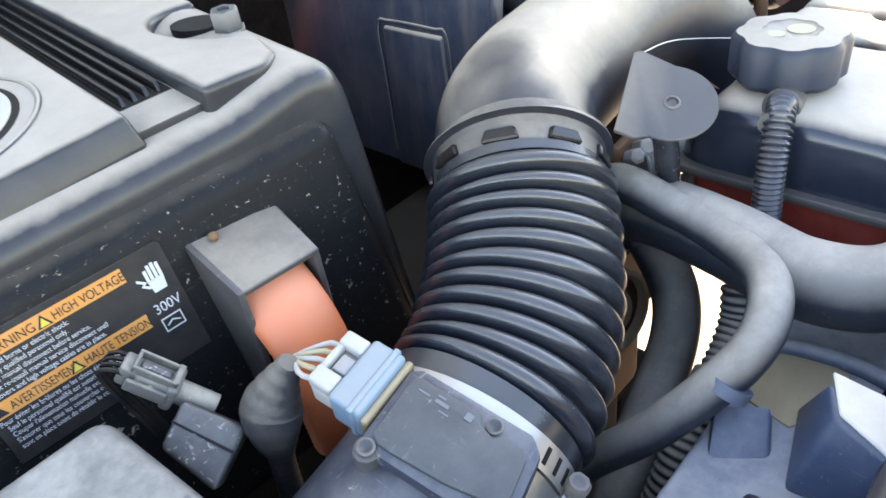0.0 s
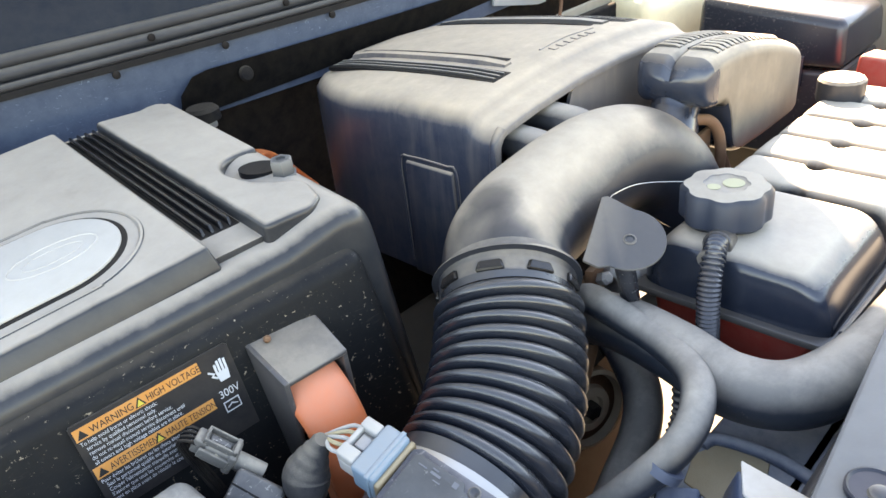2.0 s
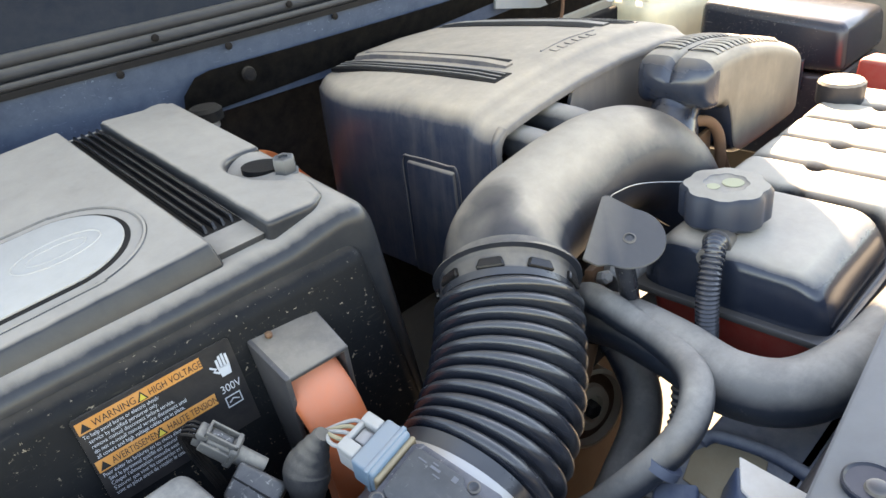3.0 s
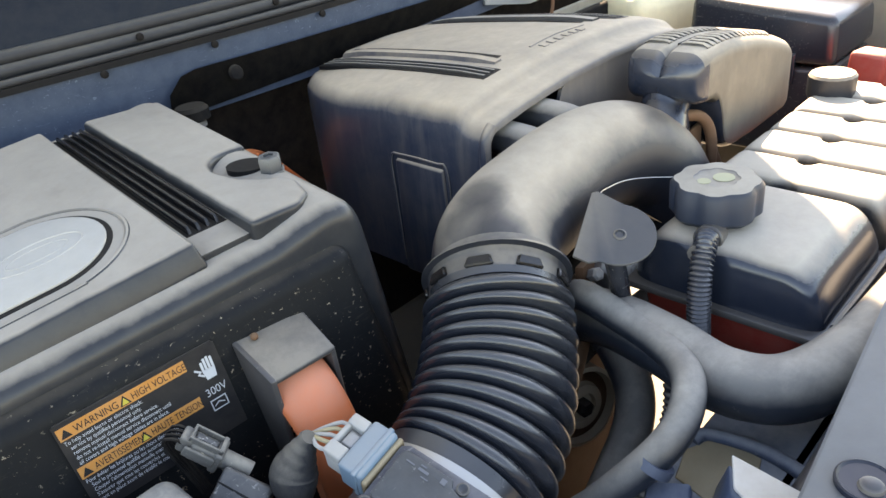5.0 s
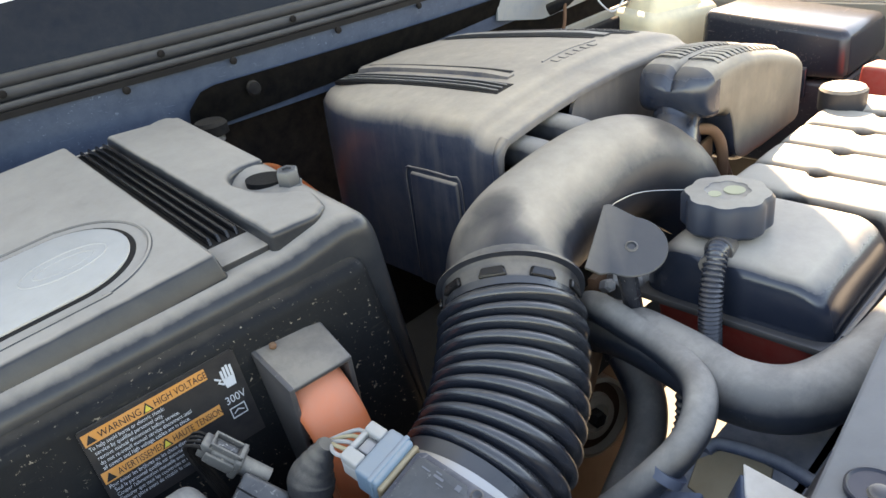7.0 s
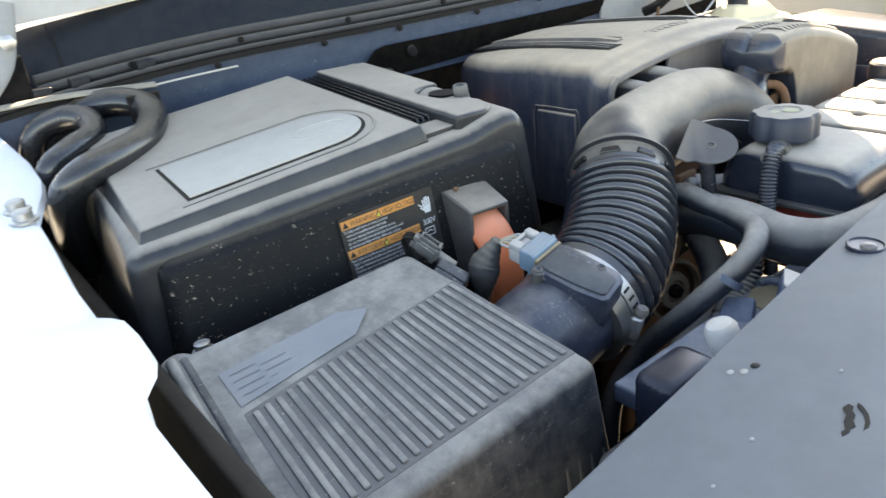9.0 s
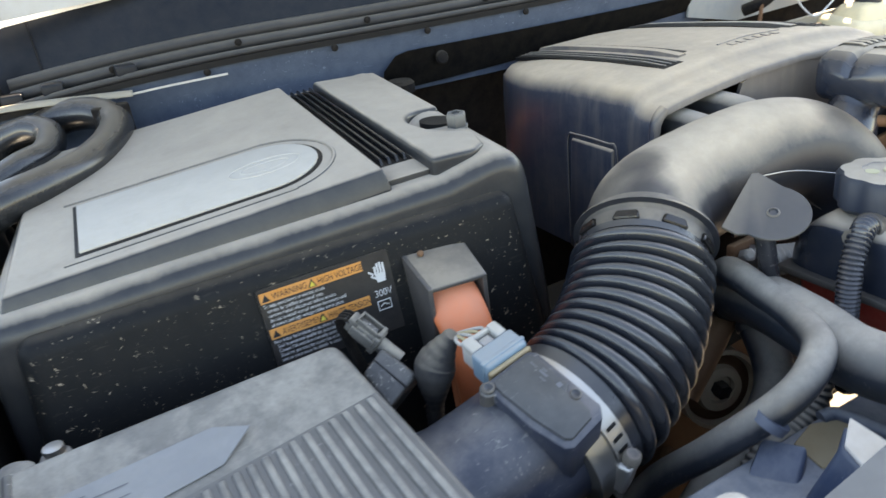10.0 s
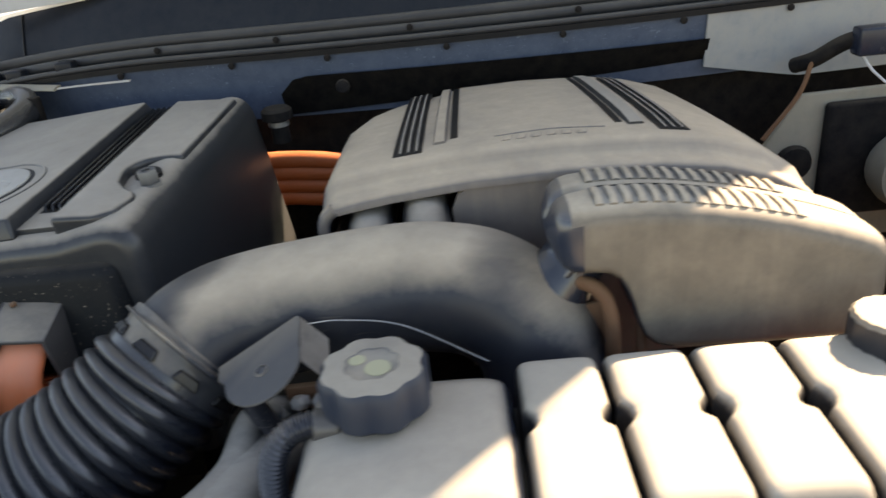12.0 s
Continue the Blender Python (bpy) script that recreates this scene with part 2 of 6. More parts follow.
GREY_WHITE = dusty("grey_white_nylon", (0.32, 0.32, 0.31), settle=0.3, film=0.25, rough=0.5)
GASKET = dusty("brown_gasket", (0.16, 0.11, 0.06), dust=(0.42, 0.34, 0.22), settle=0.6, film=0.4, rough=0.8, bump=0.4)
SMOOTH_BLACK = dusty("smooth_black_rubber", (0.011, 0.016, 0.027), settle=0.14, film=0.02, rough=0.2, bump=0.03, gloss=0.7, edge=0.10, reach=(0.6, 1.0))
DUCT = dusty("mottled_blue_black_duct", (0.009, 0.016, 0.034), dust=(0.42, 0.395, 0.35), settle=0.22, film=0.10, rough=0.28, bump=0.06, gloss=0.55, mottle=0.8, scuff=0.45, specks=0.7, edge=0.2, reach=(0.2, 0.95))
PULLEY = dusty("tan_dusty_pulley", (0.30, 0.23, 0.15), dust=(0.42, 0.335, 0.24), settle=0.6, film=0.5, rough=0.6, blown=0.7)
PALE_PAINT = dusty("pale_dusty_paint", (0.20, 0.215, 0.225), dust=(0.38, 0.37, 0.33), settle=0.4, film=0.6, rough=0.5, bump=0.05)
LOBE = dusty("dust_caked_tank_lobe", (0.012, 0.014, 0.018), dust=(0.50, 0.44, 0.355), settle=1.0, film=0.12, rough=0.3, bump=0.04, gloss=0.4, reach=(0.15, 0.80))
CUSHION = dusty("dusty_black_moulding", (0.012, 0.019, 0.034), settle=0.30, film=0.03, rough=0.24, bump=0.04, gloss=0.7, reach=(0.45, 0.98), edge=0.08)
DIRTY_PLUG = dusty("grimy_grey_plug", (0.040, 0.042, 0.046), dust=(0.52, 0.46, 0.36), settle=0.60, film=0.25, rough=0.45, bump=0.15, gloss=0.35, mottle=0.7, scuff=0.35, specks=0.6, edge=0.4)
SCUFFED = dusty("scuffed_black_housing", (0.010, 0.012, 0.016), dust=(0.46, 0.43, 0.38), settle=0.22, film=0.05, rough=0.30, bump=0.10, gloss=0.5, mottle=0.6, scuff=0.6, specks=0.9, edge=0.3)
LEDGE = dusty("dusty_blue_grey_metal", (0.050, 0.072, 0.115), dust=(0.40, 0.40, 0.39), settle=0.65, film=0.15, rough=0.4, bump=0.10, gloss=0.4, mottle=0.6, scuff=0.4, specks=0.4, edge=0.2)
BLUE_METAL = dusty("blue_grey_painted_steel", (0.020, 0.042, 0.090), dust=(0.42, 0.42, 0.41), settle=0.30, film=0.10, rough=0.35, bump=0.08, gloss=0.45, mottle=0.65, scuff=0.35, specks=0.5, edge=0.25)
TAPE = dusty("grimy_fabric_tape", (0.016, 0.018, 0.022), dust=(0.40, 0.34, 0.26), settle=0.42, film=0.12, rough=0.6, bump=0.25, gloss=0.2, mottle=0.6, grain=900.0)
# white hood under dust, its underside's shade put in as a grey base
HOOD_SHADED = dusty("shaded_dusty_hood", (0.46, 0.475, 0.48), dust=(0.42, 0.40, 0.36), settle=0.2, film=0.35, rough=0.4, bump=0.03, drips=0.1)
SAND = dusty("dry_sandy_ground", (0.15, 0.125, 0.095), dust=(0.20, 0.17, 0.13), settle=0.6, film=0.3, rough=0.95, grain=60.0, bump=0.4)


def glass_material():
    m, n, l, b = material("windshield_glass", (0.62, 0.80, 0.76), 0.03)
    b.inputs["Transmission Weight"].default_value = 1.0
    b.inputs["IOR"].default_value = 1.45
    return m


GLASS = glass_material()

# ---------------------------------------------------------------- mesh tools


def spline(points, step=0.004):
    """Points evenly spaced along a Catmull-Rom curve through the given ones."""
    p = [Vector(q) for q in points]
    p = [2 * p[0] - p[1], *p, 2 * p[-1] - p[-2]]
    fine = []
    for k in range(1, len(p) - 2):
        for s in range(40):
            t = s / 40
            a, b, c, d = p[k - 1 : k + 3]
            fine.append(0.5 * (2 * b + (c - a) * t + (2 * a - 5 * b + 4 * c - d) * t**2 + (3 * b - a - 3 * c + d) * t**3))
    fine.append(p[-2])
    length = [0.0]
    for a, b in zip(fine, fine[1:]):
        length.append(length[-1] + (b - a).length)
    count = max(2, int(length[-1] / step))
    out, j = [], 0
    for k in range(count + 1):
        s = length[-1] * k / count
        while j < len(length) - 2 and length[j + 1] < s:
            j += 1
        f = (s - length[j]) / max(1e-9, length[j + 1] - length[j])
        out.append(fine[j].lerp(fine[j + 1], min(1, f)))
    return out, length[-1]


def sweep(bm, points, radius, sides=18, step=0.004, flat=1.0, side_dir=None, caps=True):
    """A tube along a curve. radius: a number, or a function of the length along it and of the whole length. flat: height over width."""
    pts, total = spline(points, step)
    n = len(pts)
    tan = [(pts[min(k + 1, n - 1)] - pts[max(k - 1, 0)]).normalized() for k in range(n)]
    ref = Vector(side_dir) if side_dir else (Vector((0, 0, 1)) if abs(tan[0].z) < 0.9 else Vector((1, 0, 0))).cross(tan[0])
    rings = []
    for k in range(n):
        ref = (ref - tan[k] * ref.dot(tan[k])).normalized()
        oth = tan[k].cross(ref)
        r = radius(total * k / (n - 1), total) if callable(radius) else radius
        rings.append([bm.verts.new(pts[k] + ref * (r * math.cos(a)) + oth * (r * flat * math.sin(a))) for a in (2 * math.pi * i / sides for i in range(sides))])
    for a, b in zip(rings, rings[1:]):
        for i in range(sides):
            bm.faces.new((a[i], a[(i + 1) % sides], b[(i + 1) % sides], b[i]))
    if caps:
        bm.faces.new(rings[0][::-1])
        bm.faces.new(rings[-1])
    return bm


def tube(points, radius, **kw):
    return sweep(bmesh.new(), points, radius, **kw)


def bevel(bm, width, seg=3, angle=25.0, edges=None):
    bm.normal_update()
    es = edges or [e for e in bm.edges if len(e.link_faces) == 2 and e.calc_face_angle(0) > radians(angle)]
    if width > 0:
        bmesh.ops.bevel(bm, geom=es, offset=width, segments=seg, profile=0.5, affect="EDGES", clamp_overlap=True)
    return bm


def hexa(corners, width=0.0, seg=3):
    """A six-sided block from its four lower and four upper corners, both anticlockwise from above, with rounded edges."""
    bm = bmesh.new()
    v = [bm.verts.new(c) for c in corners]
    for f in ((3, 2, 1, 0), (4, 5, 6, 7), (0, 1, 5, 4), (1, 2, 6, 5), (2, 3, 7, 6), (3, 0, 4, 7)):
        bm.faces.new([v[i] for i in f])
    return bevel(bm, width, seg)


def box(x0, x1, y0, y1, z0, z1, width=0.0, seg=3):
    return hexa([(x0, y0, z0), (x1, y0, z0), (x1, y1, z0), (x0, y1, z0), (x0, y0, z1), (x1, y0, z1), (x1, y1, z1), (x0, y1, z1)], width, seg)


def slab(outline, z0, z1, width=0.0, seg=2, m=None):
    """A plate from an outline (anticlockwise) between two heights."""
    bm = bmesh.new()
    low = [bm.verts.new((x, y, z0)) for x, y in outline]
    top = [bm.verts.new((x, y, z1)) for x, y in outline]
    bm.faces.new(low[::-1])
    bm.faces.new(top)
    for i in range(len(low)):
        j = (i + 1) % len(low)
        bm.faces.new((low[i], low[j], top[j], top[i]))
    bevel(bm, width, seg)
    if m is not None:
        bm.transform(m)
    return bm


def lathe(profile, sides=28, m=None, wave=None):
    """A turned shape from (radius, height) pairs; wave(angle) scales the radius."""
    bm = bmesh.new()
    rings = []
    for r, z in profile:
        ring = []
        for i in range(sides):
            a = 2 * math.pi * i / sides
            k = r * (wave(a, z) if wave else 1)
            ring.append(bm.verts.new((k * math.cos(a), k * math.sin(a), z)))
        rings.append(ring)
    for a, b in zip(rings, rings[1:]):
        for i in range(sides):
            j = (i + 1) % sides
            bm.faces.new((a[i], a[j], b[j], b[i]))
    bm.faces.new(rings[0][::-1])
    bm.faces.new(rings[-1])
    if m is not None:
        bm.transform(m)
    return bm


def joined(*bms):
    out = bmesh.new()
    for b in bms:
        me = bpy.data.meshes.new("scrap")
        b.to_mesh(me)
        b.free()
        out.from_mesh(me)
        bpy.data.meshes.remove(me)
    return out


def moved(bm, m):
    bm.transform(m)
    return bm


def frame_of(origin, along_x, along_y):
    """A matrix whose x and y axes follow two directions."""
    x = Vector(along_x).normalized()
    y = Vector(along_y)
    y = (y - x * y.dot(x)).normalized()
    z = x.cross(y)
    m = Matrix((x, y, z)).transposed().to_4x4()
    m.translation = origin
    return m


def pointing(origin, axis, spin=0.0):
    """A matrix whose z axis follows axis."""
    m = Vector(axis).to_track_quat("Z", "Y").to_matrix().to_4x4()
    m.translation = origin
    return m @ Matrix.Rotation(spin, 4, "Z")


def under(ob, parent):
    if parent is not None:
        ob.parent = parent
        ob.matrix_parent_inverse = Matrix.Translation(-parent.location)
    return ob


def part(name, bm, mat, parent=None, label="", sharp=38.0):
    me = bpy.data.meshes.new(name)
    bmesh.ops.recalc_face_normals(bm, faces=bm.faces[:])
    for f in bm.faces:
        f.smooth = True
    bm.to_mesh(me)
    bm.free()
    me.set_sharp_from_angle(angle=radians(sharp))
    me.materials.append(mat)
    ob = new(name, me)
    under(ob, parent)
    return tagged(ob, label) if label else ob


def thing(name, label, category, at=(0, 0, 0), group="", kind=""):
    """An empty at the base of a thing; its parts keep world coordinates."""
    ob = new(name)
    ob.location, ob.empty_display_size = at, 0.05
    return tagged(ob, label, category, group, kind)


def letters(name, text, size, mat, m, parent, align="LEFT", stretch=1.0):
    cu = bpy.data.curves.new(name, "FONT")
    cu.body, cu.size, cu.align_x, cu.extrude = text, size, align, 0.0
    ob = bpy.data.objects.new("scrap", cu)
    scene.collection.objects.link(ob)
    me = bpy.data.meshes.new_from_object(ob)
    bpy.data.objects.remove(ob)
    bpy.data.curves.remove(cu)
    me.transform(m @ Matrix.Diagonal((stretch, 1, 1, 1)))
    me.name = name
    me.materials.append(mat)
    return under(new(name, me), parent)


def arc(cx, cy, r, a0, a1, n=12):
    return [(cx + r * math.cos(radians(a0 + (a1 - a0) * k / n)), cy + r * math.sin(radians(a0 + (a1 - a0) * k / n))) for k in range(n + 1)]

# ---------------------------------------------------------------- ground and truck body


def sheet(nx, ny, fn):
    """A grid of points fn(u, v), u and v from 0 to 1."""
    bm = bmesh.new()
    g = [[bm.verts.new(fn(i / nx, j / ny)) for j in range(ny + 1)] for i in range(nx + 1)]
    for i in range(nx):
        for j in range(ny):
            bm.faces.new((g[i][j], g[i + 1][j], g[i + 1][j + 1], g[i][j + 1]))
    return bm


def thick_sheet(nx, ny, fn, depth):
    bm = sheet(nx, ny, fn)
    bmesh.ops.recalc_face_normals(bm, faces=bm.faces[:])
    bmesh.ops.solidify(bm, geom=bm.faces[:], thickness=depth)
    return bm


def ribbon(profile, path_fn, n=60, closed=True):
    """A strip of constant section (offsets in y and z) along path_fn(u)."""
    bm = bmesh.new()
    rings = []
    for k in range(n + 1):
        c = Vector(path_fn(k / n))
        rings.append([bm.verts.new(c + Vector((0, dy, dz))) for dy, dz in profile])
    m = len(profile)
    for a, b in zip(rings, rings[1:]):
        for i in range(m if closed else m - 1):
            j = (i + 1) % m
            bm.faces.new((a[i], b[i], b[j], a[j]))
    if closed:
        bm.faces.new(rings[0])
        bm.faces.new(rings[-1][::-1])
    return bm


def build_ground():
    def fn(u, v):
        x, y = (2 * u - 1), (2 * v - 1)
        x, y = 400 * x**3 + 4 * x, 400 * y**3 + 4 * y
        return (x, y, 0.012 * noise.noise((x * 0.8, y * 0.8, 0)))

    tagged(part("ground", sheet(60, 60, fn), SAND), "dry pale sandy ground under the truck", "ground", kind="structure")


def cowl_y(x):
    """The cowl bows towards the windshield's ends."""
    return 0.835 + 0.10 * (x / 0.8) ** 2


def droop(x):
    """The cowl and its seals fall away towards both ends."""
    return 0.020 * max(0.0, (abs(x) - 0.42) / 0.32) ** 2


def build_cowl():
    cowl = thing("cowl", "dusty grey painted metal cowl with rubber seal below the windshield", "cowl", (0, 0.86, 1.1))
    path = lambda z, dy=0.0, x0=-0.80, x1=0.80: (lambda u: (x0 + (x1 - x0) * u, cowl_y(x0 + (x1 - x0) * u) + dy, z - droop(x0 + (x1 - x0) * u)))
    # painted face, dark edge, dusty lip, channel and the two seal ridges above one another
    ring = lambda y, z, r: [(y + r * math.cos(a), z + r * math.sin(a)) for a in (2 * math.pi * k / 10 for k in range(10))]
    part("face", ribbon([(0.0, -0.002), (0.03, -0.002), (0.03, -0.085), (0.014, -0.085)], path(1.217)), SHADED_PAINT, cowl, "painted metal with shade put in as dark blue, powdery dust")
    part("edge", ribbon([(-0.004, -0.003), (0.006, -0.003), (0.006, 0.004), (-0.004, 0.004)], path(1.217)), SLOT, cowl)
    part("lip", ribbon(ring(0.003, 0.0075, 0.0042), path(1.217)), SEAL, cowl)
    part("channel", ribbon([(0.006, -0.002), (0.06, -0.002), (0.06, 0.012), (0.006, 0.006)], path(1.217)), COWL_BLACK, cowl)
    part("lower_seal", ribbon(ring(0.033, 0.014, 0.0075), path(1.217, 0.0, -0.735)), SEAL, cowl, "dusty rubber hood seal")
    part("upper_seal", ribbon(ring(0.045, 0.026, 0.0080), path(1.217, 0.0, -0.735)), SEAL, cowl, "dusty rubber hood seal")
    clip = part("clip", lathe([(0.0035, -0.002), (0.0045, 0.0), (0.0045, 0.002), (0.002, 0.003)], 10, pointing((-0.70, cowl_y(-0.70) - 0.004, 1.210), (0, -1, 0.1))), DARK, cowl, "black push clip")
    clip.location.z = -droop(-0.70)
    for x, dy, dz in ((-0.52, 0, 0), (-0.36, 0, 0), (-0.23, 0, 0), (-0.074, 0, 0), (0.075, 0, 0), (0.23, 0, 0), (0.37, 0, 0), (-0.62, 0.029, 0.024), (-0.47, 0.029, 0.024), (-0.30, 0.029, 0.024), (-0.12, 0.029, 0.024), (0.10, 0.029, 0.024), (0.30, 0.029, 0.024)):
        c = clip.copy()
        scene.collection.objects.link(c)
        c.location = (x + 0.70, cowl_y(x) - cowl_y(-0.70) + dy, dz - droop(x))
    for x in (-0.735, -0.690, -0.607):
        part("tab", box(x - 0.012, x + 0.012, cowl_y(x) + 0.002, cowl_y(x) + 0.024, 1.222 - droop(x), 1.238 - droop(x), 0.003), COWL_BLACK, cowl, "black retaining tab")
    part("painted_strip", tube([(-0.63, 0.874, 1.200), (-0.57, 0.864, 1.203), (-0.50, 0.852, 1.205)], 0.0032, sides=12, flat=0.3, side_dir=(0, 1, 0.2)), GREY_WHITE, cowl, "bare painted flange end")
    part("flange", tube([(-0.79, 0.925, 1.205), (-0.72, 0.900, 1.207), (-0.64, 0.876, 1.204), (-0.61, 0.870, 1.202)], 0.009, sides=12, flat=0.25, side_dir=(0, 1, 0.2)), BEIGE, cowl, "pale dusty flange")
    # black insulation shield hung under the flange
    bm = bmesh.new()
    low, top = [], []
    for k in range(31):
        u = k / 30
        x = -0.300 + 0.565 * u
        h = 0.054 * (1.0 - 0.36 * u)
        r = 0.022 * (1 - math.sqrt(max(0.0, 1 - (1 - u / 0.08) ** 2))) if u < 0.08 else 0.0
        low.append((x, cowl_y(x) + 0.008, 1.190 - h))
        top.append((x, cowl_y(x) - 0.006, 1.190 - 0.006 * u - r))
    a = [bm.verts.new(p) for p in low]
    b = [bm.verts.new(p) for p in top]
    for i in range(30):
        bm.faces.new((a[i], a[i + 1], b[i + 1], b[i]))
    bmesh.ops.solidify(bm, geom=bm.faces[:], thickness=0.008)
    part("shield", bm, DARK, cowl, "black insulation shield")
    part("shield_button", lathe([(0.010, 0), (0.008, 0.003), (0.003, 0.004)], 14, pointing((-0.215, cowl_y(-0.215) - 0.008, 1.172), (0, -1, 0.2))), DARK, cowl)

    def apron(u, v):
        x = 0.262 + 0.53 * u
        low = 1.146 - 0.21 * min(x - 0.262, 0.13) - 0.02 * max(0.0, x - 0.392)
        return (x, cowl_y(x) + 0.002 + 0.006 * v, 1.214 + (low - 1.214) * v)

    part("apron", thick_sheet(24, 4, apron, 0.004), PALE_PAINT, cowl, "pale dusty painted metal apron")

    vent = thing("cowl_vent", "smooth black plastic vent panel below the windshield", "cowl panel", (0, 0.95, 1.24))

    def fn(u, v):
        x = -0.80 + 1.6 * u
        z1 = 1.330 - 0.040 * (x / 0.7) ** 2
        return (x, cowl_y(x) + 0.052 + 0.026 * v + 0.008 * v * v, 1.236 - droop(x) + (z1 - 1.236 + droop(x)) * v - 0.012 * max(0, abs(x) - 0.72) / 0.08)

    part("panel", thick_sheet(40, 10, fn, 0.004), COWL_BLACK, vent)
    for x in (-0.695, 0.695):
        u = (x + 0.80) / 1.6
        part("seam", tube([Vector(fn(u, v)) + Vector((0, -0.0015, 0)) for v in (0.05, 0.35, 0.65, 0.98)], 0.0014, sides=6, step=0.01), SLOT, vent)

    wind = thing("windshield", "pale green tinted laminated windshield glass above the cowl", "windshield", (0, 1.1, 1.33))

    def fn2(u, v):
        x = -0.78 + 1.56 * u
        return (x, cowl_y(x) + 0.10 + 0.75 * v, 1.336 - 0.040 * (x / 0.7) ** 2 + 0.50 * v)

    pane = part("pane", thick_sheet(30, 6, fn2, 0.006), GLASS, wind)
    pane.visible_shadow = False
    part("edge", ribbon([(0.0, 0.0), (0.014, 0.010), (0.014, 0.004), (0.0, -0.006)], lambda u: (-0.79 + 1.58 * u, cowl_y(-0.79 + 1.58 * u) + 0.086, 1.3345 - 0.040 * ((-0.79 + 1.58 * u) / 0.7) ** 2)), WHITE_PAINT, wind, "bright lower edge trim")


def build_cab():
    cab = thing("truck_cab", "white truck cab behind the engine bay", "truck cab", (0, 1.2, 0.4))
    for s in (-1, 1):
        part("door_panel", box(s * 0.95 - 0.03, s * 0.95 + 0.03, 1.1, 2.6, 0.45, 1.35, 0.02), WHITE_PAINT, cab)
        part("pillar", hexa([(s * 0.80 - 0.04, 1.20, 1.25), (s * 0.80 + 0.04, 1.20, 1.25), (s * 0.80 + 0.04, 1.28, 1.25), (s * 0.80 - 0.04, 1.28, 1.25), (s * 0.68 - 0.04, 1.82, 1.84), (s * 0.68 + 0.04, 1.82, 1.84), (s * 0.68 + 0.04, 1.90, 1.84), (s * 0.68 - 0.04, 1.90, 1.84)], 0.01), WHITE_PAINT, cab)
    part("roof", box(-0.74, 0.74, 1.82, 3.2, 1.82, 1.87, 0.02), WHITE_PAINT, cab)
    part("dashboard", box(-0.75, 0.75, 1.25, 1.75, 0.9, 1.27, 0.04), DARK, cab)
    part("floor_pan", box(-0.93, 0.93, 0.96, 2.6, 0.42, 0.46, 0.01), DARK, cab)
    part("back_wall", box(-0.95, 0.95, 2.58, 2.64, 0.45, 1.35, 0.02), WHITE_PAINT, cab)


def build_hood():
    hood = thing("hood", "raised white truck hood shading the engine bay", "hood", (0, 0.98, 1.27))

    def fn(u, v):
        x = -0.755 + 1.485 * u
        return (x, 0.98 - 0.345 * v, 1.30 + 1.15 * v + 0.03 * math.sin(math.pi * u))

    part("skin", thick_sheet(20, 16, fn, 0.02), HOOD_SHADED, hood)

    for s in (-1, 1):
        h = part("hinge", tube([(s * 0.742, 0.93, 1.325), (s * 0.752, 0.925, 1.290), (s * 0.768, 0.92, 1.252), (s * 0.800, 0.92, 1.218), (s * 0.835, 0.925, 1.185)], 0.010, sides=12, flat=0.4, side_dir=(1, 0, 0.4)), PALE_PAINT, hood, "dusty white hinge arm")
        part("bolt", lathe([(0.010, 0), (0.010, 0.006), (0.006, 0.008)], 6, pointing((s * 0.757, 0.912, 1.280), (0, -1, 0.1))), STEEL, h)
        part("bolt", lathe([(0.009, 0), (0.009, 0.006), (0.005, 0.008)], 6, pointing((s * 0.815, 0.910, 1.205), (0, -1, 0.1))), STEEL, h)
        part("bracket", hexa([(s * 0.745, 0.938, 1.185), (s * 0.81, 0.938, 1.185), (s * 0.81, 0.955, 1.185), (s * 0.745, 0.955, 1.185), (s * 0.742, 0.938, 1.262), (s * 0.77, 0.938, 1.250), (s * 0.77, 0.955, 1.250), (s * 0.742, 0.955, 1.262)], 0.003), DARK, hood, "dark hinge bracket")
        part("strut", tube([(s * 0.836, 0.92, 1.155), (s * 0.853, 0.92, 1.30), (s * 0.872, 0.92, 1.48), (s * 0.88, 0.90, 1.60)], 0.0055, sides=10, step=0.03), DARK, hood, "slim black gas strut")
        part("strut_foot", box(min(s * 0.865, s * 0.815), max(s * 0.865, s * 0.815), 0.895, 0.935, 1.140, 1.172, 0.006), COWL_BLACK, hood)


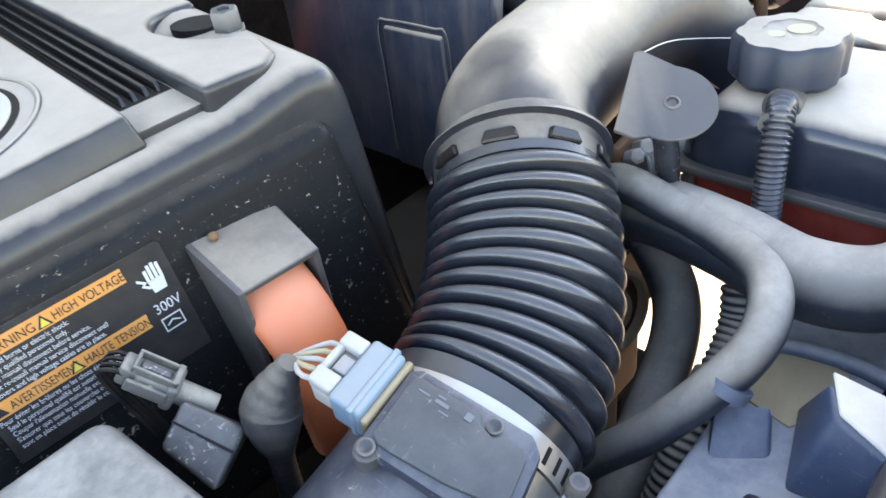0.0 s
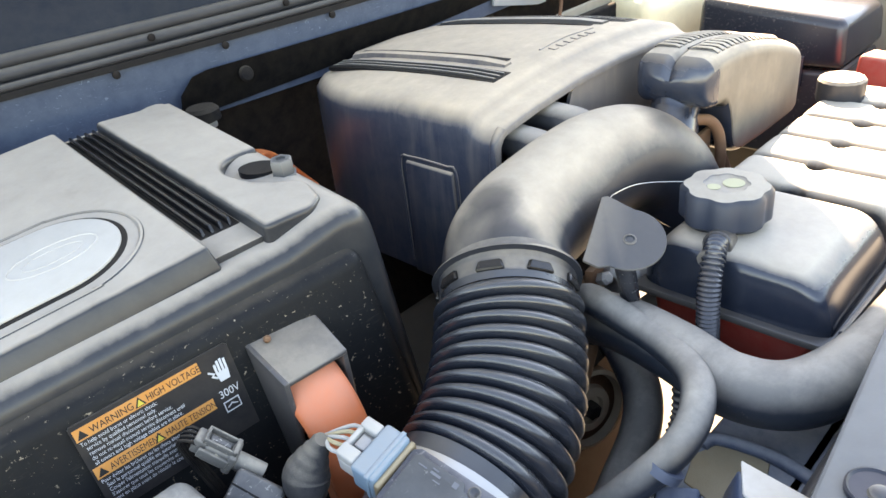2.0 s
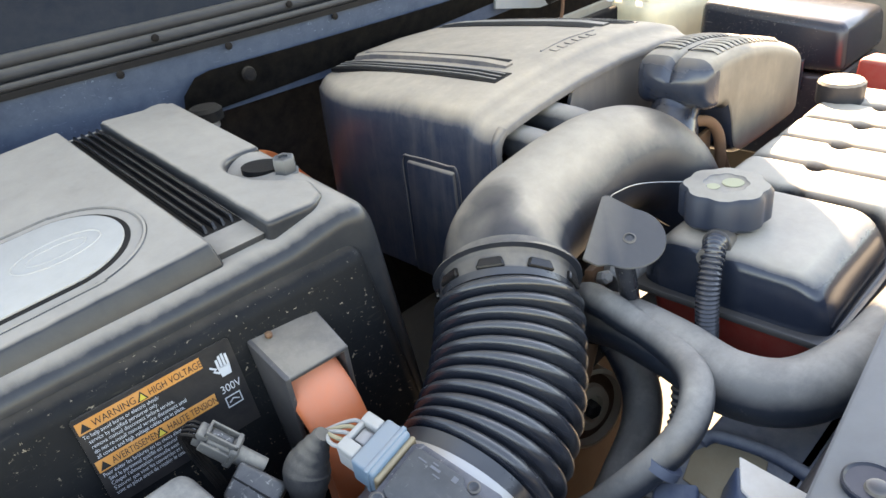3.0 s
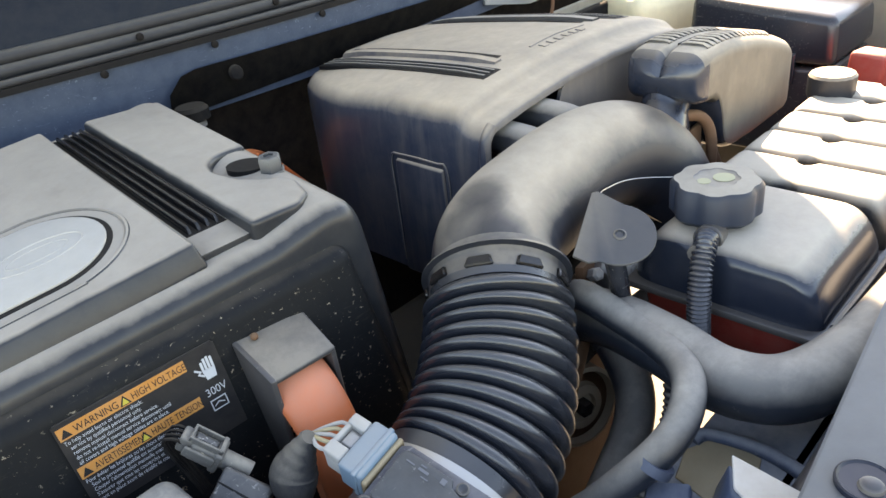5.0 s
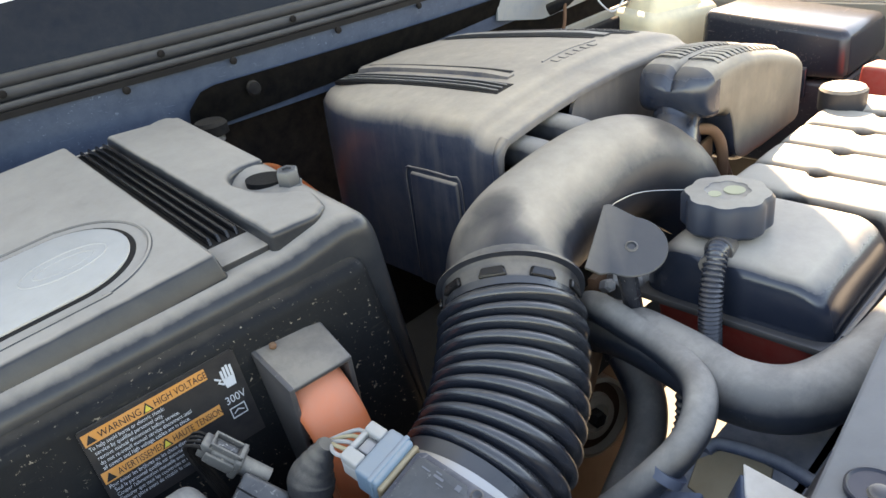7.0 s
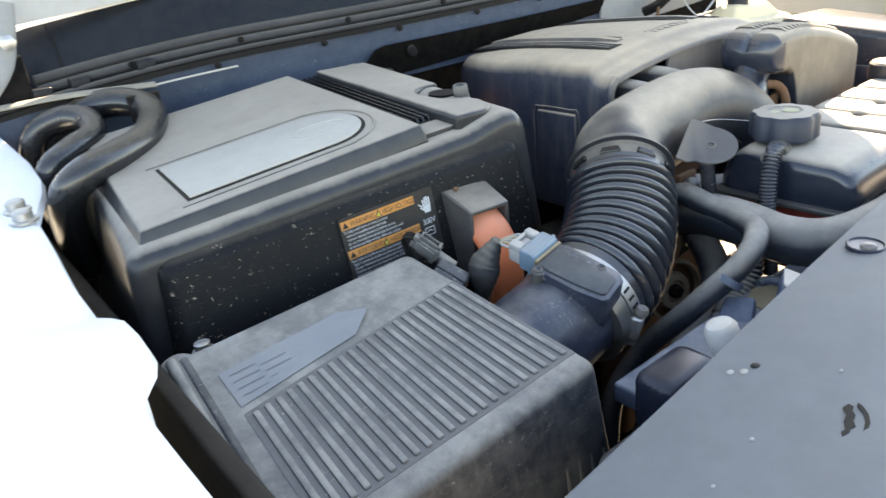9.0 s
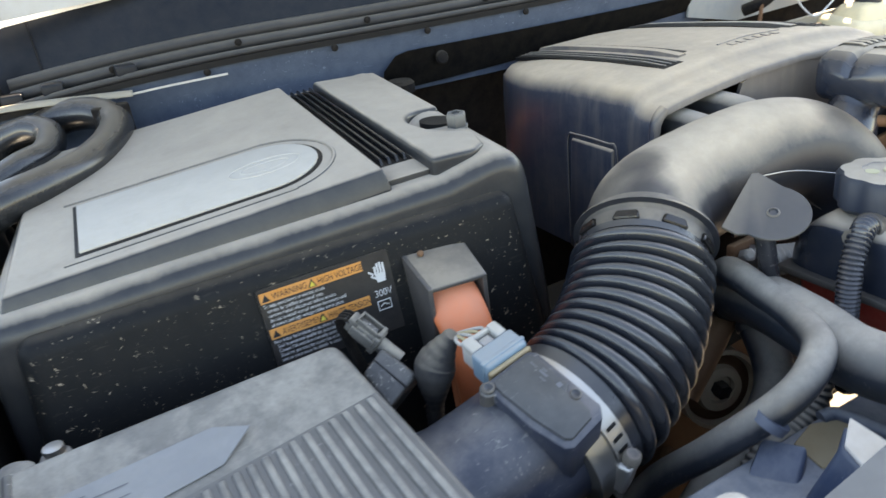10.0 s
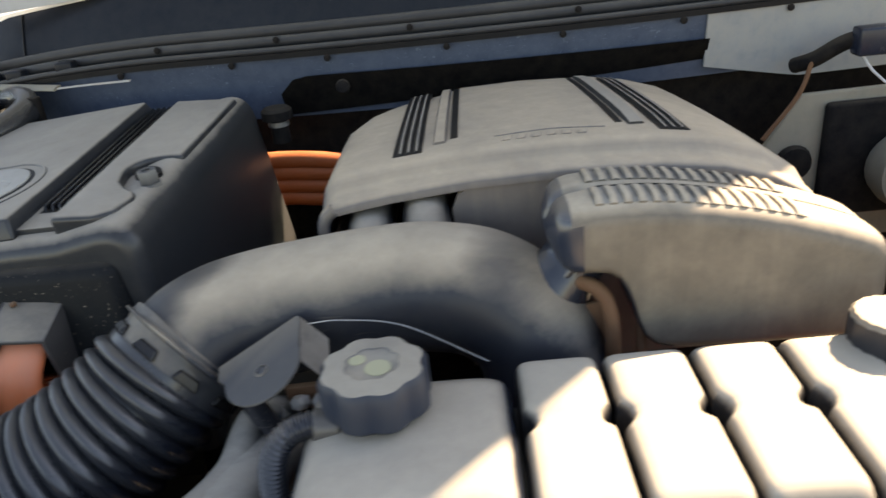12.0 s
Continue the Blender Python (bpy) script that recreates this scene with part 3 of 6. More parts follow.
def build_fender(s):
    f = thing("fender", "white painted front fender with a scalloped inner lip", "fender", (s * 0.9, 0.4, 0.5))
    # inner lip runs front to back with notches
    steps = [(-0.35, 0.845), (0.0, 0.84), (0.16, 0.836), (0.205, 0.837), (0.262, 0.838), (0.298, 0.832), (0.318, 0.819), (0.337, 0.8125), (0.37, 0.811), (0.400, 0.812), (0.413, 0.818), (0.422, 0.826), (0.483, 0.827), (0.574, 0.822), (0.64, 0.820), (0.665, 0.812), (0.70, 0.800), (0.74, 0.792), (0.80, 0.790), (0.97, 0.80)]

    def z_at(y):
        return 1.116 + 0.115 * max(0.0, y - 0.42) + 0.015 * min(0, y)

    bm = bmesh.new()
    rows = []
    for y, x in steps:
        z = z_at(y)
        sec = [(x, z - 0.012), (x + 0.002, z - 0.003), (x + 0.010, z), (x + 0.05, z + 0.004), (x + 0.075, z + 0.016), (x + 0.10, z + 0.018), (x + 0.15, z - 0.005), (x + 0.185, z - 0.08), (x + 0.19, z - 0.35), (x + 0.17, 0.55)]
        rows.append([bm.verts.new((s * a, y, b)) for a, b in sec])
    for a, b in zip(rows, rows[1:]):
        for i in range(len(a) - 1):
            bm.faces.new((a[i], a[i + 1], b[i + 1], b[i]))
    bmesh.ops.recalc_face_normals(bm, faces=bm.faces[:])
    bmesh.ops.solidify(bm, geom=bm.faces[:], thickness=0.004)
    part("panel", bm, WHITE_PAINT, f)
    for y in (0.63, 0.66, 0.10):
        b = part("bolt", lathe([(0.013, 0), (0.013, 0.002), (0.009, 0.003), (0.009, 0.010), (0.007, 0.012)], 12, Matrix.Translation((s * 0.832, y, z_at(y) + 0.001))), STEEL, f, "grey flange bolt")


def build_bay():
    """The plain sides of the bay below the parts that are seen."""
    for s, nm in ((-1, "inner_fender"), (1, "inner_fender")):
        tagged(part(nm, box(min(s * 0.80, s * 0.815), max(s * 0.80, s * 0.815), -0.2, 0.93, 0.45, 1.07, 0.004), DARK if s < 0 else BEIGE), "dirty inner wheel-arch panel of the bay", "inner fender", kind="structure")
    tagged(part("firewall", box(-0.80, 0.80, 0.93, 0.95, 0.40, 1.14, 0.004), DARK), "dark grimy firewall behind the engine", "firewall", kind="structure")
    tagged(part("splash_shield", box(-0.80, -0.02, -0.15, 0.93, 0.43, 0.45, 0.004), DARK), "dirty black plastic tray low in the bay", "tray", kind="structure")
    rad = thing("radiator", "finned radiator core standing across the front of the bay", "radiator", (0, 0.10, 0.45))
    part("core", box(-0.60, 0.60, 0.04, 0.10, 0.45, 0.97, 0.004), DARK, rad)
    part("top_tank", box(-0.62, 0.62, 0.035, 0.125, 0.97, 1.03, 0.012), PLASTIC, rad)
    sup = thing("radiator_support", "dusty metal radiator support ledge with clips", "radiator support", (-0.3, 0.16, 0.95))
    part("ledge", box(-0.50, 0.20, 0.115, 0.205, 0.965, 0.985, 0.004), LEDGE, sup)
    part("ridge", tube([(-0.275, 0.202, 0.986), (-0.264, 0.196, 0.988), (-0.257, 0.160, 0.988), (-0.262, 0.128, 0.988)], 0.0052, sides=12), LEDGE, sup, "rolled bead along the ledge")
    part("dirt_patch", slab([(-0.318, 0.170), (-0.290, 0.150), (-0.262, 0.158), (-0.258, 0.190), (-0.285, 0.203), (-0.312, 0.196)], 0.9845, 0.9858, 0.0006, 1), GASKET, sup, "dried tan mud on the ledge")
    gus = part("gusset", hexa([(-0.350, 0.116, 0.984), (-0.308, 0.108, 0.984), (-0.300, 0.172, 0.984), (-0.357, 0.158, 0.984), (-0.346, 0.117, 1.022), (-0.322, 0.111, 1.029), (-0.323, 0.157, 1.034), (-0.338, 0.147, 1.029)], 0.0035, 3), BLUE_METAL, sup, "folded blue-grey gusset")
    # added pale plate: the fold's bright light is put into its colour
    part("bright_fold", hexa([(-0.3465, 0.1165, 1.0225), (-0.3180, 0.1080, 1.0295), (-0.3180, 0.1570, 1.0345), (-0.3375, 0.1465, 1.0295), (-0.3465, 0.1165, 1.0250), (-0.3180, 0.1080, 1.0320), (-0.3180, 0.1570, 1.0370), (-0.3375, 0.1465, 1.0320)], 0.0008, 1), PALE, gus, "pale plate painting the bright light on the top fold")
    part("bracket", hexa([(-0.384, 0.187, 0.955), (-0.362, 0.158, 0.955), (-0.322, 0.178, 0.984), (-0.338, 0.204, 0.984), (-0.383, 0.187, 0.970), (-0.362, 0.160, 0.970), (-0.321, 0.179, 1.000), (-0.337, 0.203, 1.000)], 0.003, 2), BLUE_METAL, sup, "blue-grey bent bracket")
    part("wall", hexa([(-0.34, 0.104, 0.98), (0.10, 0.120, 0.98), (0.10, 0.126, 0.98), (-0.34, 0.110, 0.98), (-0.34, 0.098, 1.050), (0.10, 0.114, 1.060), (0.10, 0.120, 1.060), (-0.34, 0.104, 1.050)], 0.002, 2), LEDGE, sup)
    part("clip_block", box(-0.402, -0.372, 0.142, 0.170, 0.975, 0.996, 0.005), BLUE_BLACK, sup, "blue-black plastic clip")
    part("clip_block", box(-0.520, -0.455, 0.130, 0.172, 0.96, 1.022, 0.012), BLUE_BLACK, sup, "blue-black plastic clip")
    part("cap", lathe([(0.014, -0.03), (0.014, 0.004), (0.011, 0.009), (0.004, 0.011)], 18, pointing((-0.424, 0.152, 1.020), (-0.2, 0.3, 1))), PALE, sup, "pale rounded cap")
    shroud = thing("fan_shroud", "dusty black fan shroud behind the radiator", "fan shroud", (0, 0.13, 0.5))
    part("panel", box(-0.58, 0.58, 0.13, 0.145, 0.50, 0.985, 0.005), DARK, shroud)
    part("ring", moved(lathe([(0.20, 0), (0.215, 0), (0.215, 0.06), (0.20, 0.06)], 40), pointing((-0.28, 0.14, 0.74), (0, 1, 0))), DARK, shroud)
    eng = thing("engine_block", "grimy cast alloy engine block under the covers", "engine", (0.02, 0.6, 0.45))
    part("block", box(-0.15, 0.21, 0.50, 0.80, 0.78, 0.98, 0.03), DARK, eng)
    acc = thing("alternator", "dusty brown cast alternator low beside the engine", "alternator", (-0.3, 0.42, 0.6))
    part("case", moved(lathe([(0.03, -0.10), (0.075, -0.09), (0.085, -0.07), (0.085, 0.06), (0.075, 0.08), (0.03, 0.085)], 28), pointing((-0.285, 0.53, 0.845), (0, -1, 0))), RUST, acc)
    part("bracket", box(-0.40, -0.17, 0.46, 0.56, 0.60, 0.80, 0.02), DARK, acc)
    part("timing_cover", box(-0.250, -0.060, 0.392, 0.44, 0.665, 0.955, 0.012), RUST, eng, "rust-brown front cover of the engine")
    for x, z in ((-0.235, 0.940), (-0.150, 0.945), (-0.075, 0.90), (-0.235, 0.80)):
        part("bolt", lathe([(0.009, 0.0), (0.009, 0.008), (0.006, 0.010)], 6, pointing((x, 0.392, z), (0, -1, 0))), RUST, eng)
    part("lower_case", box(-0.36, -0.06, 0.44, 0.60, 0.52, 0.93, 0.03), DARK, eng)
    part("front_case", box(-0.30, -0.012, 0.44, 0.50, 0.45, 0.93, 0.02), DARK, eng, "grimy front case")
    # added black block, stands in for the shadow behind the lower hose
    part("gap_block", box(-0.012, 0.20, 0.445, 0.50, 0.665, 0.765, 0.01), DARK, eng)
    part("sump", box(-0.012, 0.10, 0.445, 0.50, 0.452, 0.535, 0.01), DARK, eng)


def build_radiator_cover():
    c = thing("radiator_cover", "grey dusty plastic cover over the radiator support", "radiator cover", (-0.1, -0.05, 1.05))

    def edge(x):
        return 0.108 + 0.096 * (x + 0.30) if x < -0.1 else 0.1272 - 0.06 * (x + 0.1) ** 2

    def fold(x, y):
        """The panel drops away in front of the latch."""
        a, b = min(1.0, max(0.0, (x + 0.575) / 0.10)), min(1.0, max(0.0, (0.015 - y) / 0.09))
        return a * a * (3 - 2 * a) * b * b * (3 - 2 * b)

    def height(x, y):
        y1 = min(edge(x), 0.168)
        v = (y1 - y) / (y1 + 0.30)
        return 1.086 + 0.014 * math.sin(min(1.0, v * 2.2) * math.pi / 2) - 0.05 * max(0, v - 0.7) ** 1.5 + 0.004 * noise.noise((x * 6, y * 6, 1)) - 0.022 * fold(x, y)

    def fn(u, v):
        x = -0.76 + 1.52 * u
        y1 = min(edge(x), 0.168)
        y = y1 + (-0.30 - y1) * v
        return (x, y, height(x, y))

    part("panel", thick_sheet(60, 24, fn, 0.004), RAD_COVER, c)

    def at(x, y, up=0.0):
        return Matrix.Translation((x, y, height(x, y) + up))

    for x, y in ((-0.350, 0.0805), (0.31, 0.07)):
        # flat blue-black disc paints the shaded recess; the panel has no hole
        pin = part("push_pin", lathe([(0.0140, -0.002), (0.0140, 0.0008), (0.0130, 0.0014), (0.0118, 0.0002), (0.002, 0.0000)], 28, at(x, y, 0.0015)), BLUE_BLACK, c, "push pin with its recess shade painted as a dark disc")
        part("pin_head", lathe([(0.0062, 0.0), (0.0055, 0.0018), (0.003, 0.0026), (0.0005, 0.0028)], 18, at(x - 0.002, y - 0.003, 0.0012)), GREY_TAB, pin)
    torn = at(-0.562, -0.004, 0.0002) @ Matrix.Rotation(0.45, 4, "Z")
    clip = part("broken_clip", moved(slab([(-0.0165, 0.0045), (-0.0130, 0.0050), (-0.0100, 0.0028), (-0.0040, 0.0036), (0.0030, 0.0022), (0.0080, 0.0040), (0.0125, 0.0010), (0.0105, -0.0014), (0.0070, -0.0006), (0.0030, -0.0020), (-0.0020, -0.0008), (-0.0065, -0.0018), (-0.0090, 0.0006), (-0.0125, 0.0012)], 0, 0.0004), torn), DARK, c, "torn dark spot in the plastic")
    part("torn_edge", moved(slab([(-0.0120, -0.0045), (-0.0070, -0.0052), (-0.0010, -0.0062), (0.0060, -0.0056), (0.0120, -0.0030), (0.0150, -0.0034), (0.0120, -0.0058), (0.0060, -0.0080), (-0.0010, -0.0086), (-0.0080, -0.0072)], 0, 0.0004), torn), DARK, clip)
    for x, y, r, m in ((-0.558, 0.067, 0.0030, SCRAPE), (-0.553, 0.061, 0.0032, SCRAPE), (-0.544, 0.059, 0.0036, SLOT), (-0.523, 0.019, 0.0016, SCRAPE), (-0.607, 0.025, 0.0018, SCRAPE), (-0.650, 0.020, 0.0016, SCRAPE)):
        part("chip", lathe([(r, 0.0), (r * 0.8, 0.0004), (0.0005, 0.0006)], 9, at(x, y, 0.0003) @ Matrix.Diagonal((1.0, 0.7, 1.0, 1.0))), m, c, "small paint chip")
    part("sticker", slab([(-0.028, -0.012), (0.028, -0.008), (0.028, 0.010), (-0.028, 0.006)], 0.0, 0.0006, 0, 1, at(-0.190, 0.062, 0.0020)), ORANGE, c, "faded orange sticker")
    part("flange", ribbon([(0, 0), (0.003, 0), (0.009, -0.04), (0.006, -0.04)], lambda u: (-0.76 + 1.52 * u, min(edge(-0.76 + 1.52 * u), 0.168) - 0.001, 1.084)), RAD_COVER, c)
    return c

# ---------------------------------------------------------------- inverter cover with its label
IC = frame_of((-0.56, 0.478, 1.155), (0.9949, -0.0930, 0.0390), (0.0899, 0.9931, 0.0750))


def build_inverter():
    t = thing("inverter_cover", "large dusty black plastic inverter cover with a grey badge plate", "inverter cover", IC @ Vector((0, 0.15, -0.22)))
    L = lambda pts: [IC @ Vector(p) for p in pts]
    def outline(low_l, low_r, top_r, top_l, r_right=0.038, r_left=0.024, n=8):
        pts = [Vector(low_l), Vector(low_r)]
        kink = Vector(top_r).lerp(Vector(top_l), 0.175) - Vector((0, 0, 0.0110))
        for corner, before, after, r in ((top_r, low_r, kink, r_right), (top_l, kink, low_l, r_left)):
            c, a, b = Vector(corner), (Vector(before) - Vector(corner)).normalized(), (Vector(after) - Vector(corner)).normalized()
            for k in range(n + 1):
                u = k / n
                pts.append(c + a * r * (1 - u) ** 2 + b * r * u ** 2)
            if corner is top_r:
                pts.append(kink)
        return pts

    shell = bmesh.new()
    near = [shell.verts.new(IC @ p) for p in outline((-0.245, -0.030, -0.24), (0.228, -0.042, -0.24), (0.211, -0.017, 0.0045), (-0.228, -0.017, -0.018))]
    far = [shell.verts.new(IC @ p) for p in outline((-0.245, 0.345, -0.24), (0.208, 0.345, -0.24), (0.201, 0.335, 0.0015), (-0.210, 0.335, -0.020))]
    shell.faces.new(near[::-1])
    shell.faces.new(far)
    for i in range(len(near)):
        j = (i + 1) % len(near)
        shell.faces.new((near[i], near[j], far[j], far[i]))
    bmesh.ops.recalc_face_normals(shell, faces=shell.faces[:])
    rim = [e for e in shell.edges if e.verts[0] in near and e.verts[1] in near and not (e.verts[0] in near[:2] and e.verts[1] in near[:2])]
    bmesh.ops.bevel(shell, geom=rim, offset=0.016, segments=6, profile=0.5, affect="EDGES", clamp_overlap=True)
    part("shell", shell, COVER, t)
    front = hexa(L([(-0.225, -0.072, -0.23), (0.208, -0.072, -0.23), (0.208, 0.03, -0.23), (-0.225, 0.03, -0.23), (-0.205, -0.0298, -0.031), (0.189, -0.0298, -0.031), (0.189, 0.03, -0.031), (-0.205, 0.03, -0.031)]), 0.013, 5)
    part("front_panel", front, PANEL, t, "speckled black front panel")
    # raised field left of the groove, with the badge plate on it
    FT = IC @ Matrix.Translation((0, 0, 0.0030)) @ Matrix.Rotation(-0.05, 4, "Y")
    F = lambda pts: [FT @ Vector(p) for p in pts]
    field = hexa(F([(-0.214, -0.0035, -0.020), (0.0915, -0.0035, -0.020), (0.076, 0.330, -0.020), (-0.214, 0.330, -0.020), (-0.205, 0.004, 0.0), (0.0885, 0.004, 0.0), (0.0735, 0.320, 0.0), (-0.197, 0.320, 0.0)]), 0.0032, 4)
    part("top_field", field, COVER, t)
    out = [(-0.1545, 0.029), *arc(0.003, 0.083, 0.054, -90, 90, 24), (-0.1575, 0.137)]
    part("badge_bezel", slab(out, -0.001, 0.0006, 0.0004, 1, FT), SLOT, t, "dark recessed outline")
    inn = [(-0.151, 0.033), *arc(0.003, 0.083, 0.050, -90, 90, 24), (-0.154, 0.133)]
    plate = part("badge_plate", slab(inn, 0.0, 0.0026, 0.0012, 2, FT), GREY_PLATE, t, "satin grey badge plate")
    ring = [FT @ Vector((0.006 + rx * math.cos(a), 0.083 + ry * math.sin(a), 0.0026)) for rx, ry in ((0.032, 0.017),) for a in (2 * math.pi * k / 32 for k in range(33))]
    part("embossed_oval", tube(ring, 0.0007, sides=6, step=0.004), GREY_PLATE, plate, "faint embossed oval")
    ring = [FT @ Vector((0.006 + 0.022 * math.cos(a), 0.083 + 0.009 * math.sin(a), 0.0026)) for a in (2 * math.pi * k / 32 for k in range(33))]
    part("embossed_oval", tube(ring, 0.0005, sides=6, step=0.004), GREY_PLATE, plate, "faint embossed oval")
    # raised strip with a bay for the bolt, and the slatted groove beside it
    ridge = [FT @ Vector((x, y, -0.0008)) for x, y in [(-0.162, 0.020), *arc(0.004, 0.083, 0.063, -90, 90, 20), (-0.165, 0.146)]]
    part("badge_surround", tube(ridge, 0.0022, sides=8, step=0.006), COVER, t, "low moulded ridge round the badge")
    # strip with a bay for the stud, and the slatted groove sunk beside it
    TILT = IC @ Matrix.Translation((0.131, 0, 0.0055)) @ Matrix.Rotation(0.07, 4, "Y") @ Matrix.Rotation(-0.012, 4, "X") @ Matrix.Translation((-0.131, 0, 0))
    strip = [(0.1305, -0.001), (0.172, 0.001), (0.186, 0.012), (0.192, 0.040), (0.186, 0.052), (0.174, 0.060), (0.160, 0.076), *arc(0.182, 0.106, 0.030, 196, 96, 12), (0.197, 0.1355), (0.192, 0.322), (0.1125, 0.322)]
    part("raised_strip", slab(strip, -0.022, 0.0, 0.0052, 4, TILT), COVER, t, "broad dusty strip with a scooped bay")
    part("groove_floor", slab([(0.086, 0.006), (0.134, 0.006), (0.116, 0.322), (0.070, 0.322)], -0.018, -0.0062, 0.001, 2, IC), COVER, t, "dusty floor of the groove")
    lean = lambda y: -0.0525 * y
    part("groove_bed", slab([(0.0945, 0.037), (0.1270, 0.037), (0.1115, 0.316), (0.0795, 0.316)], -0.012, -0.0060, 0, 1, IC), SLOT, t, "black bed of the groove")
    for k in range(4):
        x = 0.0985 + 0.0075 * k
        a, b = x + lean(0.038), x + lean(0.316)
        part("slat", hexa(L([(a, 0.038, -0.010), (a + 0.0042, 0.038, -0.010), (b + 0.0042, 0.316, -0.010), (b, 0.316, -0.010), (a + 0.0010, 0.043, -0.0005), (a + 0.0032, 0.043, -0.0005), (b + 0.0032, 0.312, -0.0005), (b + 0.0010, 0.312, -0.0005)]), 0.0007, 2), GLOSS_BLACK, t)
    # no hole is cut: a black slab paints the dark inside it
    part("bolt_well_shade", slab([(0.018 * math.cos(a), 0.0125 * math.sin(a)) for a in (2 * math.pi * k / 26 for k in range(26))], -0.02, 0.0010, 0, 1, IC @ Matrix.Translation((0.1775, 0.097, -0.0012)) @ Matrix.Rotation(-0.75, 4, "Z")), SLOT, t, "black oval painted for the shade of a bolt hole")
    part("stud", lathe([(0.0075, -0.012), (0.0075, 0.002), (0.0115, 0.0025), (0.0115, 0.0055), (0.0098, 0.0060), (0.0098, 0.0170), (0.0086, 0.0185), (0.0046, 0.0188), (0.0042, 0.0170), (0.0005, 0.0165)], 6, IC @ Matrix.Translation((0.189, 0.076, -0.0085))), SENSOR_LID, t, "worn hexagon-headed stud")
    # hood over the cable outlet
    A = L([(0.078, -0.020, -0.052), (0.136, -0.020, -0.056), (0.136, -0.074, -0.072), (0.082, -0.080, -0.065)])
    dn = (IC.to_3x3() @ Vector((0, 0.0, -1))).normalized()
    th = 0.0045
    top = hexa([A[3] + dn * th, A[2] + dn * th, A[1] + dn * th, A[0] + dn * th, A[3], A[2], A[1], A[0]], 0.0018, 2)

    def wall(a, b, depth_a, depth_b, side):
        n = (IC.to_3x3() @ Vector((side, 0, 0))) * th
        low = [b + dn * depth_b, b + dn * depth_b + n, a + dn * depth_a + n, a + dn * depth_a]
        high = [b, b + n, a + n, a]
        if side < 0:
            low, high = [low[1], low[0], low[3], low[2]], [high[1], high[0], high[3], high[2]]
        return hexa(low + high, 0.0015, 2)

    cable_hood = part("cable_hood", top, CUFF, t, "dusty black box-shaped cable outlet hood")
    part("side_wall", wall(A[0], A[3], 0.105, 0.085, 1), PLASTIC, cable_hood)
    part("side_wall", wall(A[1], A[2], 0.09, 0.05, -1), PLASTIC, cable_hood)
    part("screw", lathe([(0.0028, 0), (0.0028, 0.002), (0.0015, 0.003)], 10, pointing(IC @ Vector((0.094, -0.040, -0.056)), IC.to_3x3() @ Vector((0, -0.3, 1)))), RUST, cable_hood)
    # warning label on the sloping front
    slope = Vector((0, -0.043, -0.204)).normalized()
    lab = frame_of(IC @ Vector((-0.038, -0.0345, -0.0475)), IC.to_3x3() @ Vector((1, 0.01, 0.0)), -(IC.to_3x3() @ slope))
    lab = lab @ Matrix.Translation((0, 0, 0.0012))
    card = part("warning_label", slab([(-0.0015, -0.066), (0.106, -0.066), (0.106, 0.001), (0.104, 0.003), (0.0, 0.003), (-0.0015, 0.0015)], -0.002, 0.0, 0, 1, lab), LABEL_BLACK, t, "black and orange high voltage warning label")
    Z = lambda x, y, h: lab @ Matrix.Translation((x, y, h))
    for y, words, gap in ((0.0, ("WARNING", "HIGH VOLTAGE"), 0.046), (-0.030, ("AVERTISSEMENT", "HAUTE TENSION"), 0.047)):
        part("orange_bar", slab([(0, y - 0.0085), (0.083, y - 0.0085), (0.083, y), (0, y)], 0.0002, 0.0006, 0, 1, lab), AMBER, card, "orange heading bar")
        part("triangle", slab([(0.0012, y - 0.0072), (0.0078, y - 0.0072), (0.0045, y - 0.0012)], 0.0008, 0.0010, 0, 1, lab), INK, card)
        letters("heading", words[0], 0.0072, INK, Z(0.0095, y - 0.0068, 0.0009), card, stretch=0.80 if len(words[0]) < 9 else 0.66)
        part("triangle", slab([(gap - 0.0082, y - 0.0076), (gap - 0.0008, y - 0.0076), (gap - 0.0045, y - 0.0006)], 0.0007, 0.0009, 0, 1, lab), INK, card)
        part("triangle", slab([(gap - 0.0068, y - 0.0070), (gap - 0.0022, y - 0.0070), (gap - 0.0045, y - 0.0024)], 0.0009, 0.0011, 0, 1, lab), YELLOW, card)
        letters("heading", words[1], 0.0072, INK, Z(gap, y - 0.0068, 0.0009), card, stretch=0.72 if words[1][1] == "I" else 0.66)
    lines = ["To help avoid burns or electric shock:", "service by qualified personnel only.", "remove manual disconnect before service.", "do not re-install manual service disconnect until", "all covers and high voltage cables are in place."]
    for k, s in enumerate(lines):
        letters("text_line", s, 0.0041, PRINT, Z(0.001 if k == 0 else 0.003, -0.0125 - 0.0040 * k, 0.0005), card, stretch=0.78)
    french = ["Pour éviter les brûlures ou les chocs électriques:", "Seul le personnel qualifié est autorisé à effectuer", "Couper l'alimentation manuelle avant de procéder", "S'assurer que tous les couvercles et les câbles", "sont en place avant de rétablir le courant."]
    for k, s in enumerate(french):
        letters("text_line", s, 0.0041, PRINT, Z(0.001 if k == 0 else 0.003, -0.0425 - 0.0040 * k, 0.0005), card, stretch=0.76)
    low = lab @ Matrix.Translation((0.001, -0.0085, 0))
    letters("voltage", "300V", 0.0085, PRINT, low @ Matrix.Translation((0.0865, -0.0255, 0.0005)), card, stretch=0.85)
